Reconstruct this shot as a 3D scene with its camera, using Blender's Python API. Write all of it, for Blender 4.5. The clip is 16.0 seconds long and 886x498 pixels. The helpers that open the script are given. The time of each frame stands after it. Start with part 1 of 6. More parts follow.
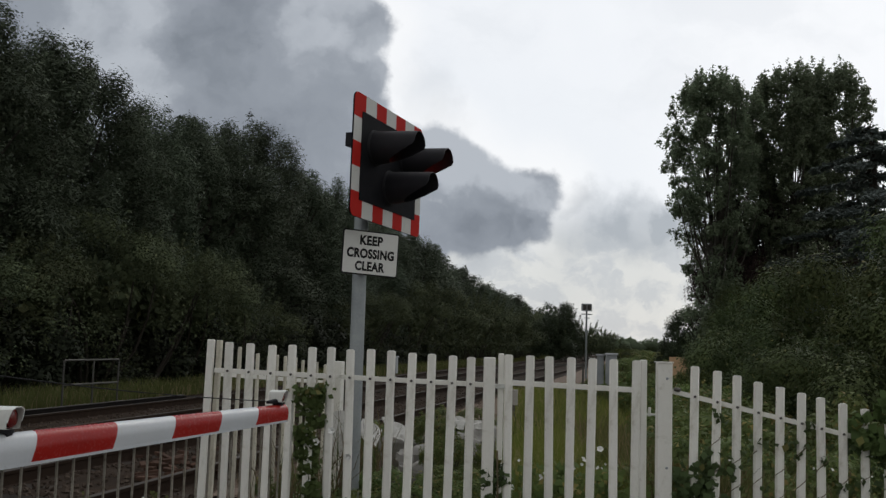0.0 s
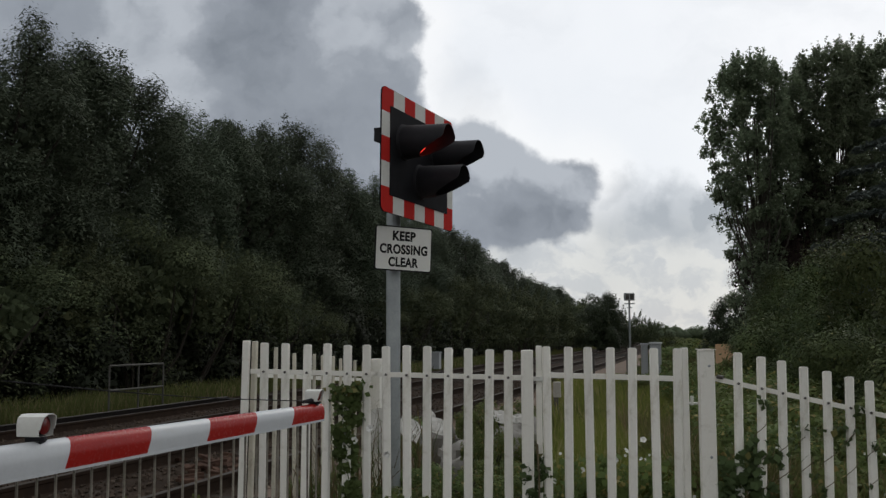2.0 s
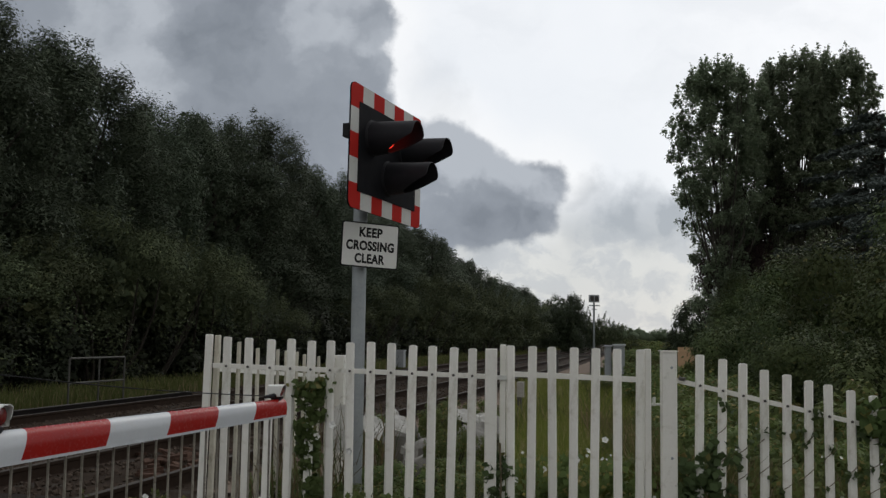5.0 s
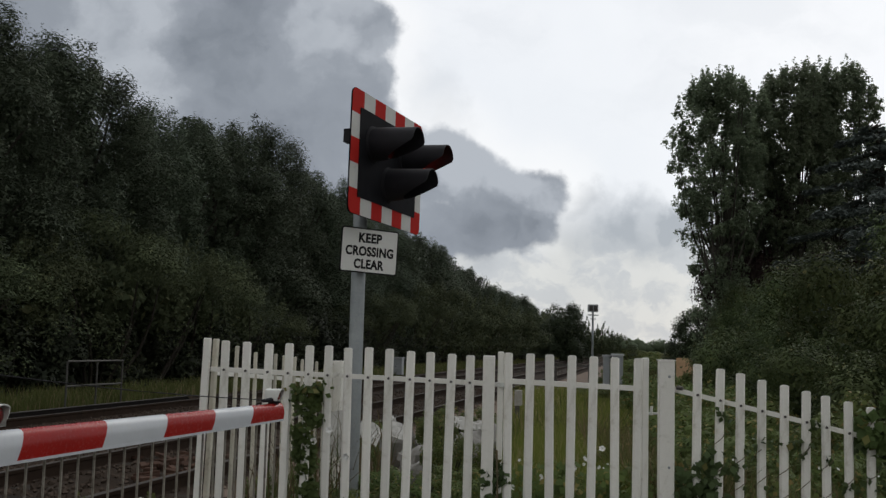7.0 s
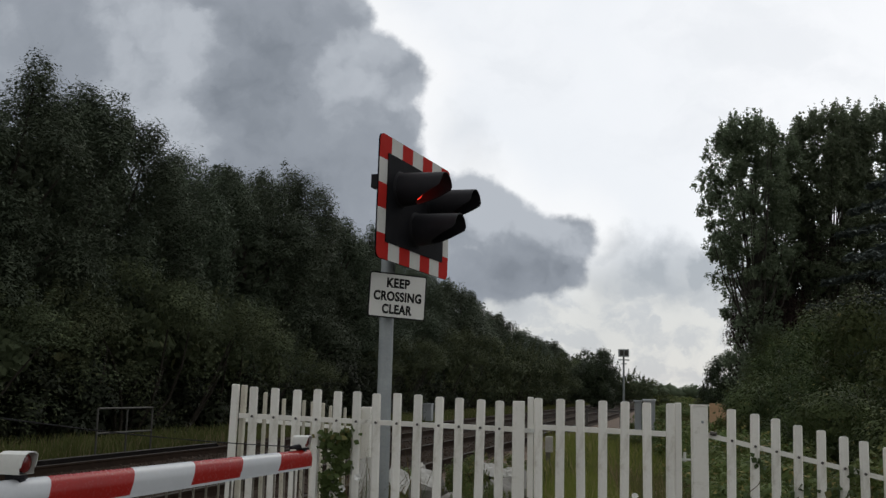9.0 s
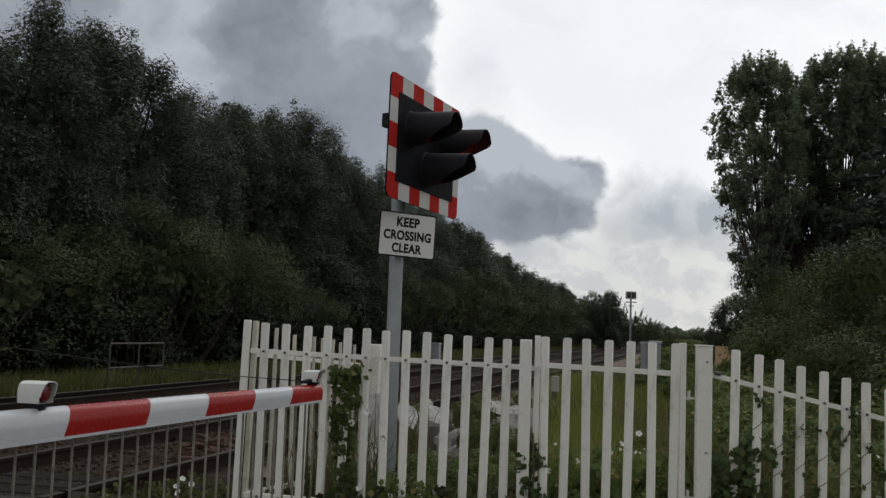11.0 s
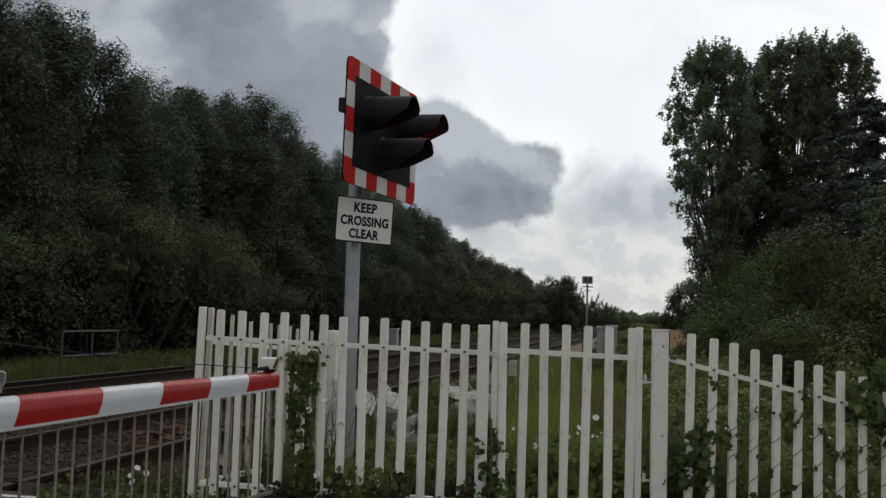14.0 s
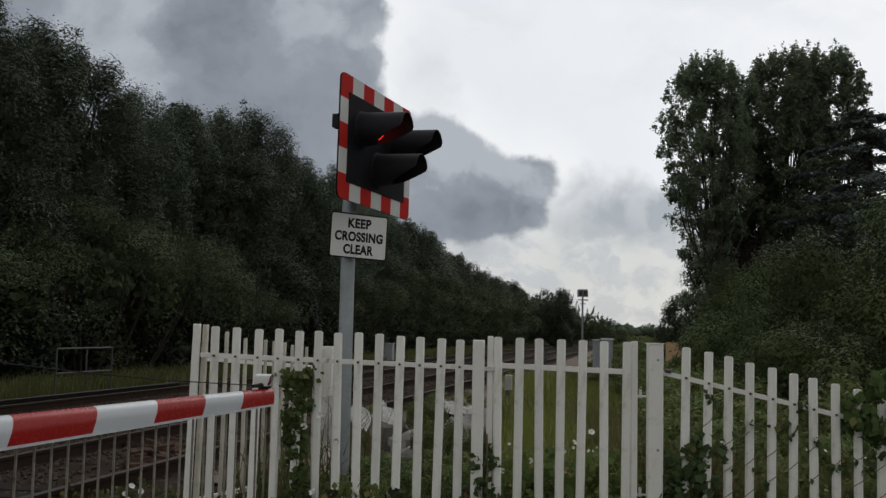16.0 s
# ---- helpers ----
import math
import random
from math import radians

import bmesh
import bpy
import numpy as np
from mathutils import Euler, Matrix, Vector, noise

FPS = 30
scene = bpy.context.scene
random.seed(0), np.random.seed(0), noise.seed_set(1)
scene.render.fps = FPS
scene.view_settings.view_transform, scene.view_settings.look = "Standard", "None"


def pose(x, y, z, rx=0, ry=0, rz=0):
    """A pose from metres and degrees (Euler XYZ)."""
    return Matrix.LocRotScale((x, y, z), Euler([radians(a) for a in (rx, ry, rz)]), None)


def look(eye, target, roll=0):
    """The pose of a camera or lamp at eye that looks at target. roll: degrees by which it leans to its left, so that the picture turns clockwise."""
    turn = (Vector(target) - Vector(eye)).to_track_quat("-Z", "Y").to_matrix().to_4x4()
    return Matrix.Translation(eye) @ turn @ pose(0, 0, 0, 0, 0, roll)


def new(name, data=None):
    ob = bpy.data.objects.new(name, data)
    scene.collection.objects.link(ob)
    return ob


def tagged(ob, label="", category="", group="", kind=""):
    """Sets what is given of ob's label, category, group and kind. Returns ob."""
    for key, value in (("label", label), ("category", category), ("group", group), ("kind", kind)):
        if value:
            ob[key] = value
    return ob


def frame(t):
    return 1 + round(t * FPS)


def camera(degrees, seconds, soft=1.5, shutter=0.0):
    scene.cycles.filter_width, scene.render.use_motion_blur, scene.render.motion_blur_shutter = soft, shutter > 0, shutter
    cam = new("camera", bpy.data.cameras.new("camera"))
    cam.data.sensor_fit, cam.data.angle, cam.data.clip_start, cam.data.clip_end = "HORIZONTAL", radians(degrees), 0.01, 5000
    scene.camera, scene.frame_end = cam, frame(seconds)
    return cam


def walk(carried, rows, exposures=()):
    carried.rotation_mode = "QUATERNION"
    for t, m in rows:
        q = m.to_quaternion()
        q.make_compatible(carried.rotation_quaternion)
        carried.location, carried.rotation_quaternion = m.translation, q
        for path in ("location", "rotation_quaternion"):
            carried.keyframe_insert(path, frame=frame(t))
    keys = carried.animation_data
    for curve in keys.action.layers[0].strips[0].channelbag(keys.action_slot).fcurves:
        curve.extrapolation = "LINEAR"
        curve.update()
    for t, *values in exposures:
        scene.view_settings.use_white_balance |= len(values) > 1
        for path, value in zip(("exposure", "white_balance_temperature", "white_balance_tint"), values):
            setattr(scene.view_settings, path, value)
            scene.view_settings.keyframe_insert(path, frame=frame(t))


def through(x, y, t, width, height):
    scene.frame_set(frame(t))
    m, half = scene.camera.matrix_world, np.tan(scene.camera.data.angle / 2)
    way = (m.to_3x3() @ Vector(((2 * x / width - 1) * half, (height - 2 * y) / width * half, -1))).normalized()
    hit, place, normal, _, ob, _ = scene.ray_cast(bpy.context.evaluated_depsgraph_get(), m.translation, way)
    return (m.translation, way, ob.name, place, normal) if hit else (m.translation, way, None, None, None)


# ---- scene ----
cam = camera(48.0, 16.0, soft=1.4)
PATH = [
    (0, (-0.043, -0.094, 1.445), (0.023, 1.896, 1.633), 1.6),
    (0.5, (0.007, -0.041, 1.45), (0.062, 1.95, 1.624), 2.0),
    (1, (0.013, -0.013, 1.447), (0.052, 1.979, 1.625), -0.1),
    (1.5, (0.01, -0.012, 1.444), (0.034, 1.98, 1.624), -0.3),
    (2, (0.015, -0.006, 1.442), (0.0, 1.986, 1.619), -0.2),
    (2.5, (0.017, -0.002, 1.436), (0.001, 1.991, 1.61), 0.4),
    (3, (0.014, -0.005, 1.436), (0.014, 1.987, 1.611), 0.5),
    (3.5, (0.018, -0.001, 1.437), (0.034, 1.991, 1.611), 0.1),
    (4, (0.017, 0.006, 1.436), (0.052, 1.999, 1.599), 0.4),
    (6.5, (0.016, 0.002, 1.424), (0.076, 1.991, 1.621), 1.0),
    (7, (0.02, 0.0, 1.421), (0.072, 1.99, 1.612), 1.5),
    (7.5, (0.023, -0.005, 1.423), (0.066, 1.985, 1.617), 1.6),
    (8, (0.027, 0.011, 1.421), (0.075, 2.0, 1.625), 1.5),
    (8.5, (0.022, 0.012, 1.423), (0.07, 1.993, 1.695), 1.5),
    (9, (0.026, 0.023, 1.418), (0.018, 2.003, 1.698), 1.3),
    (9.5, (0.023, 0.004, 1.414), (-0.01, 1.993, 1.619), 0.9),
    (12, (0.011, -0.031, 1.397), (0.0, 1.965, 1.518), 2.6),
    (12.5, (0.002, -0.006, 1.397), (-0.003, 1.993, 1.479), 2.7),
    (13, (0.014, 0.001, 1.404), (0.066, 1.997, 1.504), 1.6),
    (13.5, (0.016, -0.002, 1.401), (0.036, 1.994, 1.524), 1.4),
    (14, (0.018, 0.0, 1.404), (0.082, 1.994, 1.539), 1.6),
    (14.5, (0.011, 0.0, 1.408), (0.099, 1.993, 1.552), 1.8),
    (15, (0.013, -0.005, 1.417), (0.094, 1.987, 1.568), 2.2),
    (15.5, (0.019, -0.008, 1.417), (0.102, 1.982, 1.592), 1.8),
    (16, (0.024, -0.006, 1.414), (0.097, 1.986, 1.577), 1.2),
]
walk(cam, [(t, look(eye, target, roll)) for t, eye, target, roll in PATH], exposures=[(0.0, 0.0), (9.7, 0.0), (12.0, 0.04), (12.5, 0.14), (13.5, 0.06), (14.5, 0.0), (16.0, -0.1)])


# ---------------------------------------------------------------- node helpers
class Nodes:
    """Short hand for building a node tree."""

    def __init__(self, tree):
        self.tree = tree
        tree.nodes.clear()

    def add(self, kind):
        return self.tree.nodes.new(kind)

    def put(self, value, socket):
        if isinstance(value, bpy.types.NodeSocket):
            self.tree.links.new(value, socket)
        elif value is not None:
            socket.default_value = value

    def math(self, op, a, b=None, c=None, clamp=False):
        node = self.add("ShaderNodeMath")
        node.operation, node.use_clamp = op, clamp
        for value, socket in zip((a, b, c), node.inputs):
            self.put(value, socket)
        return node.outputs[0]

    def vec(self, op, a, b=None):
        node = self.add("ShaderNodeVectorMath")
        node.operation = op
        self.put(a, node.inputs[0])
        self.put(b, node.inputs[1])
        return node.outputs["Value" if op in ("LENGTH", "DISTANCE", "DOT_PRODUCT") else "Vector"]

    def noise(self, vector, scale, detail=4.0, rough=0.55, warp=0.0):
        node = self.add("ShaderNodeTexNoise")
        self.put(vector, node.inputs["Vector"])
        self.put(scale, node.inputs["Scale"])
        self.put(detail, node.inputs["Detail"])
        self.put(rough, node.inputs["Roughness"])
        self.put(warp, node.inputs["Distortion"])
        return node.outputs["Fac"]

    def step(self, value, low, high, out_low=0.0, out_high=1.0):
        node = self.add("ShaderNodeMapRange")
        node.interpolation_type = "SMOOTHSTEP"
        for v, socket in zip((value, low, high, out_low, out_high), node.inputs):
            self.put(v, socket)
        return node.outputs[0]

    def mix(self, fac, a, b, blend="MIX"):
        node = self.add("ShaderNodeMix")
        node.data_type, node.blend_type = "RGBA", blend
        self.put(fac, node.inputs[0])
        for v, socket in ((a, node.inputs[6]), (b, node.inputs[7])):
            self.put((*v, 1) if isinstance(v, tuple) and len(v) == 3 else v, socket)
        return node.outputs[2]


# ---------------------------------------------------------------- sky and sun
SUN_DIR = Vector((0.45, 0.75, 0.62)).normalized()

world = bpy.data.worlds.new("overcast_sky")
scene.world = world
world.use_nodes = True
g = Nodes(world.node_tree)
way = g.add("ShaderNodeTexCoord").outputs["Generated"]
split = g.add("ShaderNodeSeparateXYZ")
g.put(way, split.inputs[0])
sx, sy, sz = split.outputs
ahead = g.math("MAXIMUM", sy, 0.12)
u, v = g.math("DIVIDE", sx, ahead), g.math("DIVIDE", sz, ahead)
flat = g.add("ShaderNodeCombineXYZ")
g.put(u, flat.inputs[0]), g.put(v, flat.inputs[1])
uv = flat.outputs[0]
# heavy cumulus bank: a union of round lobes with a ragged edge
churn = g.add("ShaderNodeTexNoise")
g.put(uv, churn.inputs["Vector"])
for socket, value in (("Scale", 13.0), ("Detail", 7.0), ("Roughness", 0.6)):
    g.put(value, churn.inputs[socket])
churn = g.vec("SUBTRACT", churn.outputs["Color"], (0.5, 0.5, 0.5))
stirred = g.vec("ADD", uv, g.vec("MULTIPLY", churn, (0.085, 0.085, 0.0)))
nudged = g.vec("ADD", uv, g.vec("MULTIPLY", churn, (0.034, 0.034, 0.0)))
lobes = [(-0.562, 0.357, 0.243), (-0.338, 0.558, 0.243), (-0.297, 0.387, 0.173), (-0.204, 0.310, 0.124), (-0.137, 0.251, 0.092), (-0.263, 0.206, 0.133), (-0.144, 0.428, 0.052), (-0.124, 0.380, 0.043), (-0.085, 0.338, 0.035), (-0.062, 0.318, 0.038), (-0.054, 0.272, 0.029), (-0.061, 0.229, 0.037), (-0.089, 0.204, 0.046), (-0.167, 0.150, 0.110), (-0.086, 0.134, 0.075), (-0.030, 0.173, 0.058), (0.024, 0.182, 0.042), (0.052, 0.165, 0.038), (0.081, 0.153, 0.036), (0.111, 0.154, 0.028), (0.129, 0.157, 0.024), (0.120, 0.129, 0.027), (0.094, 0.123, 0.032), (0.060, 0.120, 0.035), (0.014, 0.111, 0.038), (-0.023, 0.104, 0.046)]
edge = None
for cu, cv, cr in lobes:
    d = g.math("SUBTRACT", g.vec("DISTANCE", nudged, (cu, cv, 0)), cr)
    edge = d if edge is None else g.math("SMOOTH_MIN", edge, d, 0.008)


def smudges(rows, start):
    """Soft rounded masses of lighter or heavier cloud: place, radius and weight."""
    total = start
    for cu, cv, cr, weight in rows:
        total = g.math("ADD", total, g.step(g.vec("DISTANCE", stirred, (cu, cv, 0)), cr * 1.25, cr * 0.45, 0.0, weight))
    return total


ragged = g.noise(uv, 60.0, 4.0, 0.6)
edge = g.math("ADD", edge, g.math("MULTIPLY", g.math("SUBTRACT", ragged, 0.5), 0.012))
front = g.step(sy, 0.1, 0.3)
crisp = g.step(edge, 0.0055, -0.0065)
soft = g.step(edge, 0.024, -0.030)
low = g.step(g.math("ADD", v, g.math("MULTIPLY", u, -0.05)), 0.068, 0.094)
bank = g.math("MULTIPLY", g.mix(low, soft, crisp), front)
billow = g.noise(stirred, 7.0, 5.0, 0.5)
tone = smudges([(-0.324, 0.350, 0.087, 0.50), (-0.265, 0.342, 0.040, 0.45), (-0.210, 0.316, 0.066, -0.60), (-0.233, 0.407, 0.046, -0.40), (-0.168, 0.365, 0.035, -0.40), (-0.400, 0.336, 0.046, -0.50), (-0.096, 0.336, 0.049, 0.55), (-0.041, 0.307, 0.023, 0.30), (-0.288, 0.247, 0.058, 0.40), (-0.187, 0.202, 0.069, -0.30), (0.080, 0.121, 0.055, -0.50), (0.132, 0.125, 0.026, -0.35), (0.023, 0.108, 0.052, -0.25), (0.044, 0.196, 0.040, 0.80), (-0.011, 0.212, 0.046, 0.65), (0.097, 0.176, 0.029, 0.60), (0.056, 0.170, 0.040, 0.35), (0.125, 0.156, 0.023, 0.45), (-0.112, 0.204, 0.052, -0.25)], g.math("MULTIPLY_ADD", billow, 1.0, -0.38))
# billows, brighter on the side towards the hidden sun
shift = g.vec("ADD", stirred, (0.010, 0.012, 0.0))
relief = g.math("SUBTRACT", g.noise(stirred, 14.0, 4.0, 0.5), g.noise(shift, 14.0, 4.0, 0.5))
tone = g.math("ADD", tone, g.math("MULTIPLY", relief, 1.6))
tone = g.math("ADD", tone, g.step(edge, -0.035, 0.0, 0.0, 0.30))
bank_colour = g.mix(g.step(tone, -0.9, 0.1), (0.200, 0.226, 0.264), (0.290, 0.320, 0.366))
bank_colour = g.mix(g.step(tone, 0.0, 1.0), bank_colour, (0.46, 0.495, 0.545))
# thin bright overcast all over, with soft greyer cumulus towards the horizon
stretch = g.vec("MULTIPLY", stirred, (1.0, 1.9, 1.0))
patches = g.step(g.noise(stretch, 17.0, 6.0, 0.55), 0.42, 0.58)
uneven = g.math("ADD", v, g.math("MULTIPLY", g.math("SUBTRACT", g.noise(stirred, 9.0, 5.0, 0.52), 0.5), 0.10))
near_horizon = g.math("MULTIPLY", g.step(uneven, 0.150, 0.085), front)
dome = g.noise(way, 2.2, 5.0, 0.55)
veil = g.mix(g.step(dome, 0.3, 0.7), (0.86, 0.89, 0.93), (0.96, 0.975, 1.0))
# unseen sky overhead and behind, darkened as added cloud to lower the light
wisps = g.math("MULTIPLY", g.step(g.noise(stretch, 4.5, 6.0, 0.55), 0.44, 0.66), front)
veil = g.mix(g.math("MULTIPLY", wisps, 0.5), veil, (0.77, 0.80, 0.84))
dim_behind = g.math("MULTIPLY", g.step(sy, 0.45, -0.25), g.step(dome, 0.2, 0.55, 0.75, 1.0))
veil = g.mix(dim_behind, veil, (0.52, 0.52, 0.51))
cumulus = g.mix(patches, (0.77, 0.775, 0.76), (0.59, 0.615, 0.645))
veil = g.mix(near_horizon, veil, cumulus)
puff = g.math("MULTIPLY", smudges([(0.170, 0.153, 0.020, 0.35), (0.177, 0.128, 0.040, 0.50), (0.228, 0.117, 0.038, 0.62), (0.275, 0.117, 0.030, 0.80), (0.289, 0.144, 0.020, 0.70), (0.120, 0.067, 0.058, 0.15), (0.211, 0.055, 0.087, 0.22), (0.041, 0.081, 0.040, 0.30), (0.009, 0.247, 0.035, 0.22), (0.032, 0.225, 0.023, 0.20), (0.359, 0.104, 0.069, 0.50)], 0.0), front, clamp=True)
veil = g.mix(puff, veil, (0.40, 0.435, 0.48))
rim = g.math("MULTIPLY", g.math("MULTIPLY", g.step(edge, 0.05, 0.0), g.step(v, 0.10, 0.16)), front)
veil = g.mix(g.math("MULTIPLY", rim, 0.6), veil, (1.0, 1.0, 1.0))
sky = g.add("ShaderNodeTexSky")
sky.sky_type, sky.sun_disc = "NISHITA", False
sky.sun_elevation = math.asin(SUN_DIR.z)
sky.sun_rotation = math.atan2(SUN_DIR.x, SUN_DIR.y)
blue = g.mix(1.0, sky.outputs[0], (0.10, 0.10, 0.10), "MULTIPLY")
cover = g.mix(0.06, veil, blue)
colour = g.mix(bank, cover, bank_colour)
back = g.add("ShaderNodeBackground")
g.put(colour, back.inputs[0])
back.inputs[1].default_value = 1.0
g.put(back.outputs[0], g.add("ShaderNodeOutputWorld").inputs[0])

sun = new("sun", bpy.data.lights.new("sun", "SUN"))
sun.data.energy, sun.data.angle, sun.data.color = 0.5, radians(30), (1.0, 0.97, 0.92)
sun.matrix_basis = look((0, 0, 0), -SUN_DIR)


# ---------------------------------------------------------------- materials
def surface(name, base, other=None, rough=0.6, metal=0.0, scale=6.0, fine=60.0, bump=0.15, spread=0.5, stain=None, stain_amount=0.0, per_piece=0.0, depth=0.01, gloss=0.5, stain_share=0.6):
    """Two-scale variation between base and other, fine relief, and stains with a shape of their own."""
    mat = bpy.data.materials.new(name)
    mat.use_nodes = True
    g = Nodes(mat.node_tree)
    place = g.add("ShaderNodeTexCoord").outputs["Object"]
    other = other or tuple(c * 0.7 for c in base)
    big = g.noise(place, scale, 5.0, 0.6)
    small = g.noise(place, fine, 4.0, 0.65)
    fac = g.step(g.math("ADD", g.math("MULTIPLY", big, 0.6), g.math("MULTIPLY", small, 0.4)), 0.5 - spread / 2, 0.5 + spread / 2)
    colour = g.mix(fac, base, other)
    if stain:
        where = g.step(g.noise(place, scale * 1.7, 6.0, 0.7, 0.8), 0.62 - stain_amount * 0.3, 0.72)
        colour = g.mix(g.math("MULTIPLY", where, stain_share), colour, stain)
    if per_piece:
        rnd = g.add("ShaderNodeObjectInfo").outputs["Random"]
        hsv = g.add("ShaderNodeHueSaturation")
        g.put(colour, hsv.inputs["Color"])
        g.put(g.math("MULTIPLY_ADD", rnd, per_piece, 1 - per_piece / 2), hsv.inputs["Value"])
        colour = hsv.outputs[0]
    shade = g.add("ShaderNodeBsdfPrincipled")
    g.put(colour, shade.inputs["Base Color"])
    g.put(g.math("MULTIPLY_ADD", small, 0.2, rough - 0.1), shade.inputs["Roughness"])
    shade.inputs["Metallic"].default_value = metal
    shade.inputs["Specular IOR Level"].default_value = gloss
    if bump:
        relief = g.add("ShaderNodeBump")
        relief.inputs["Strength"].default_value = bump
        relief.inputs["Distance"].default_value = depth
        g.put(small, relief.inputs["Height"])
        g.put(relief.outputs[0], shade.inputs["Normal"])
    g.put(shade.outputs[0], g.add("ShaderNodeOutputMaterial").inputs[0])
    return mat


def foliage(name, dark, light, odd=None, odd_share=0.08, through=0.25, rough=0.55, gloss=0.06):
    """Leaves: each leaf has its own shade, and lets some light through."""
    mat = bpy.data.materials.new(name)
    mat.use_nodes = True
    g = Nodes(mat.node_tree)
    rnd = g.add("ShaderNodeNewGeometry").outputs["Random Per Island"]
    place = g.add("ShaderNodeTexCoord").outputs["Object"]
    patch = g.noise(place, 1.1, 3.0, 0.6)
    colour = g.mix(g.math("MULTIPLY_ADD", rnd, 0.14, g.math("MULTIPLY_ADD", patch, 1.7, -0.5), clamp=True), dark, light)
    if odd:
        colour = g.mix(g.math("GREATER_THAN", rnd, 1 - odd_share), colour, odd)
    own = g.add("ShaderNodeObjectInfo").outputs["Random"]
    hsv = g.add("ShaderNodeHueSaturation")
    g.put(colour, hsv.inputs["Color"])
    g.put(g.math("MULTIPLY_ADD", own, 0.35, 0.83), hsv.inputs["Value"])
    g.put(g.math("MULTIPLY_ADD", own, 0.03, 0.485), hsv.inputs["Hue"])
    shade = g.add("ShaderNodeBsdfPrincipled")
    g.put(hsv.outputs[0], shade.inputs["Base Color"])
    shade.inputs["Roughness"].default_value = rough
    shade.inputs["Specular IOR Level"].default_value = gloss
    glow = g.add("ShaderNodeBsdfTranslucent")
    g.put(hsv.outputs[0], glow.inputs["Color"])
    both = g.add("ShaderNodeMixShader")
    both.inputs[0].default_value = through
    g.put(shade.outputs[0], both.inputs[1]), g.put(glow.outputs[0], both.inputs[2])
    g.put(both.outputs[0], g.add("ShaderNodeOutputMaterial").inputs[0])
    return mat


def lit(name, colour, strength):
    mat = bpy.data.materials.new(name)
    mat.use_nodes = True
    g = Nodes(mat.node_tree)
    shade = g.add("ShaderNodeBsdfPrincipled")
    shade.inputs["Base Color"].default_value = (*colour, 1)
    shade.inputs["Emission Color"].default_value = (*colour, 1)
    shade.inputs["Emission Strength"].default_value = strength
    g.put(shade.outputs[0], g.add("ShaderNodeOutputMaterial").inputs[0])
    return mat


WHITE_PALE = surface("weathered_white_paint", (0.87, 0.855, 0.81), (0.80, 0.785, 0.73), 0.5, scale=3, fine=55, bump=0.15, spread=0.5, stain=(0.36, 0.32, 0.23), stain_amount=0.42, stain_share=0.5, per_piece=0.16, gloss=0.35)
DIRTY_SHADED_WHITE = surface("grimy_shaded_white_paint", (0.66, 0.63, 0.55), (0.50, 0.47, 0.38), 0.7, scale=4, fine=40, bump=0.2, spread=0.6, stain=(0.18, 0.15, 0.09), stain_amount=0.5, per_piece=0.3, gloss=0.2)
WHITE_POST = surface("white_post_paint", (0.86, 0.845, 0.80), (0.78, 0.765, 0.71), 0.5, scale=4, fine=40, bump=0.15, spread=0.6, stain=(0.42, 0.40, 0.32), stain_amount=0.3, gloss=0.35)
RED_PAINT = surface("red_retroreflective", (0.33, 0.014, 0.011), (0.27, 0.012, 0.009), 0.26, scale=5, fine=70, bump=0.03, gloss=0.22)
STRIPE_RED = surface("red_sheeting", (0.46, 0.025, 0.02), (0.40, 0.022, 0.018), 0.8, scale=9, fine=90, bump=0.03, gloss=0.05)
STRIPE_WHITE = surface("white_sheeting", (0.60, 0.60, 0.58), (0.54, 0.54, 0.52), 0.8, scale=9, fine=90, bump=0.03, gloss=0.05, stain=(0.45, 0.45, 0.42), stain_amount=0.15)
WHITE_PAINT = surface("white_retroreflective", (0.54, 0.56, 0.585), (0.47, 0.49, 0.515), 0.24, scale=5, fine=70, bump=0.03, stain=(0.5, 0.5, 0.48), stain_amount=0.12, gloss=0.45)
BLACK_PANEL = surface("matt_black_panel", (0.009, 0.009, 0.011), (0.015, 0.015, 0.018), 0.8, scale=8, fine=90, bump=0.05, gloss=0.06)
BLACK_HOOD = surface("black_plastic_hood", (0.013, 0.013, 0.016), (0.020, 0.019, 0.023), 0.62, scale=12, fine=120, bump=0.08, gloss=0.18)
OLD_STEEL = surface("dull_grey_steel", (0.115, 0.113, 0.106), (0.075, 0.072, 0.066), 0.7, 0.1, scale=9, fine=50, bump=0.1, stain=(0.063, 0.049, 0.035), stain_amount=0.3, gloss=0.2)
GALV = surface("galvanised_steel", (0.36, 0.385, 0.395), (0.27, 0.295, 0.31), 0.5, 0.35, scale=9, fine=50, bump=0.06, stain=(0.25, 0.26, 0.26), stain_amount=0.15)
BAR_STEEL = surface("skirt_aluminium", (0.30, 0.28, 0.24), (0.17, 0.15, 0.115), 0.55, 0.1, scale=15, fine=90, bump=0.05, stain=(0.075, 0.05, 0.03), stain_amount=0.5, stain_share=0.85, per_piece=0.35)
DARK_STEEL = surface("dull_dark_steel", (0.07, 0.065, 0.06), (0.11, 0.10, 0.09), 0.6, 0.4, scale=12, fine=90, bump=0.1)
RAIL_SIDE = surface("rusted_rail", (0.022, 0.015, 0.012), (0.041, 0.027, 0.019), 0.9, 0.0, scale=7, fine=70, bump=0.2, gloss=0.05)
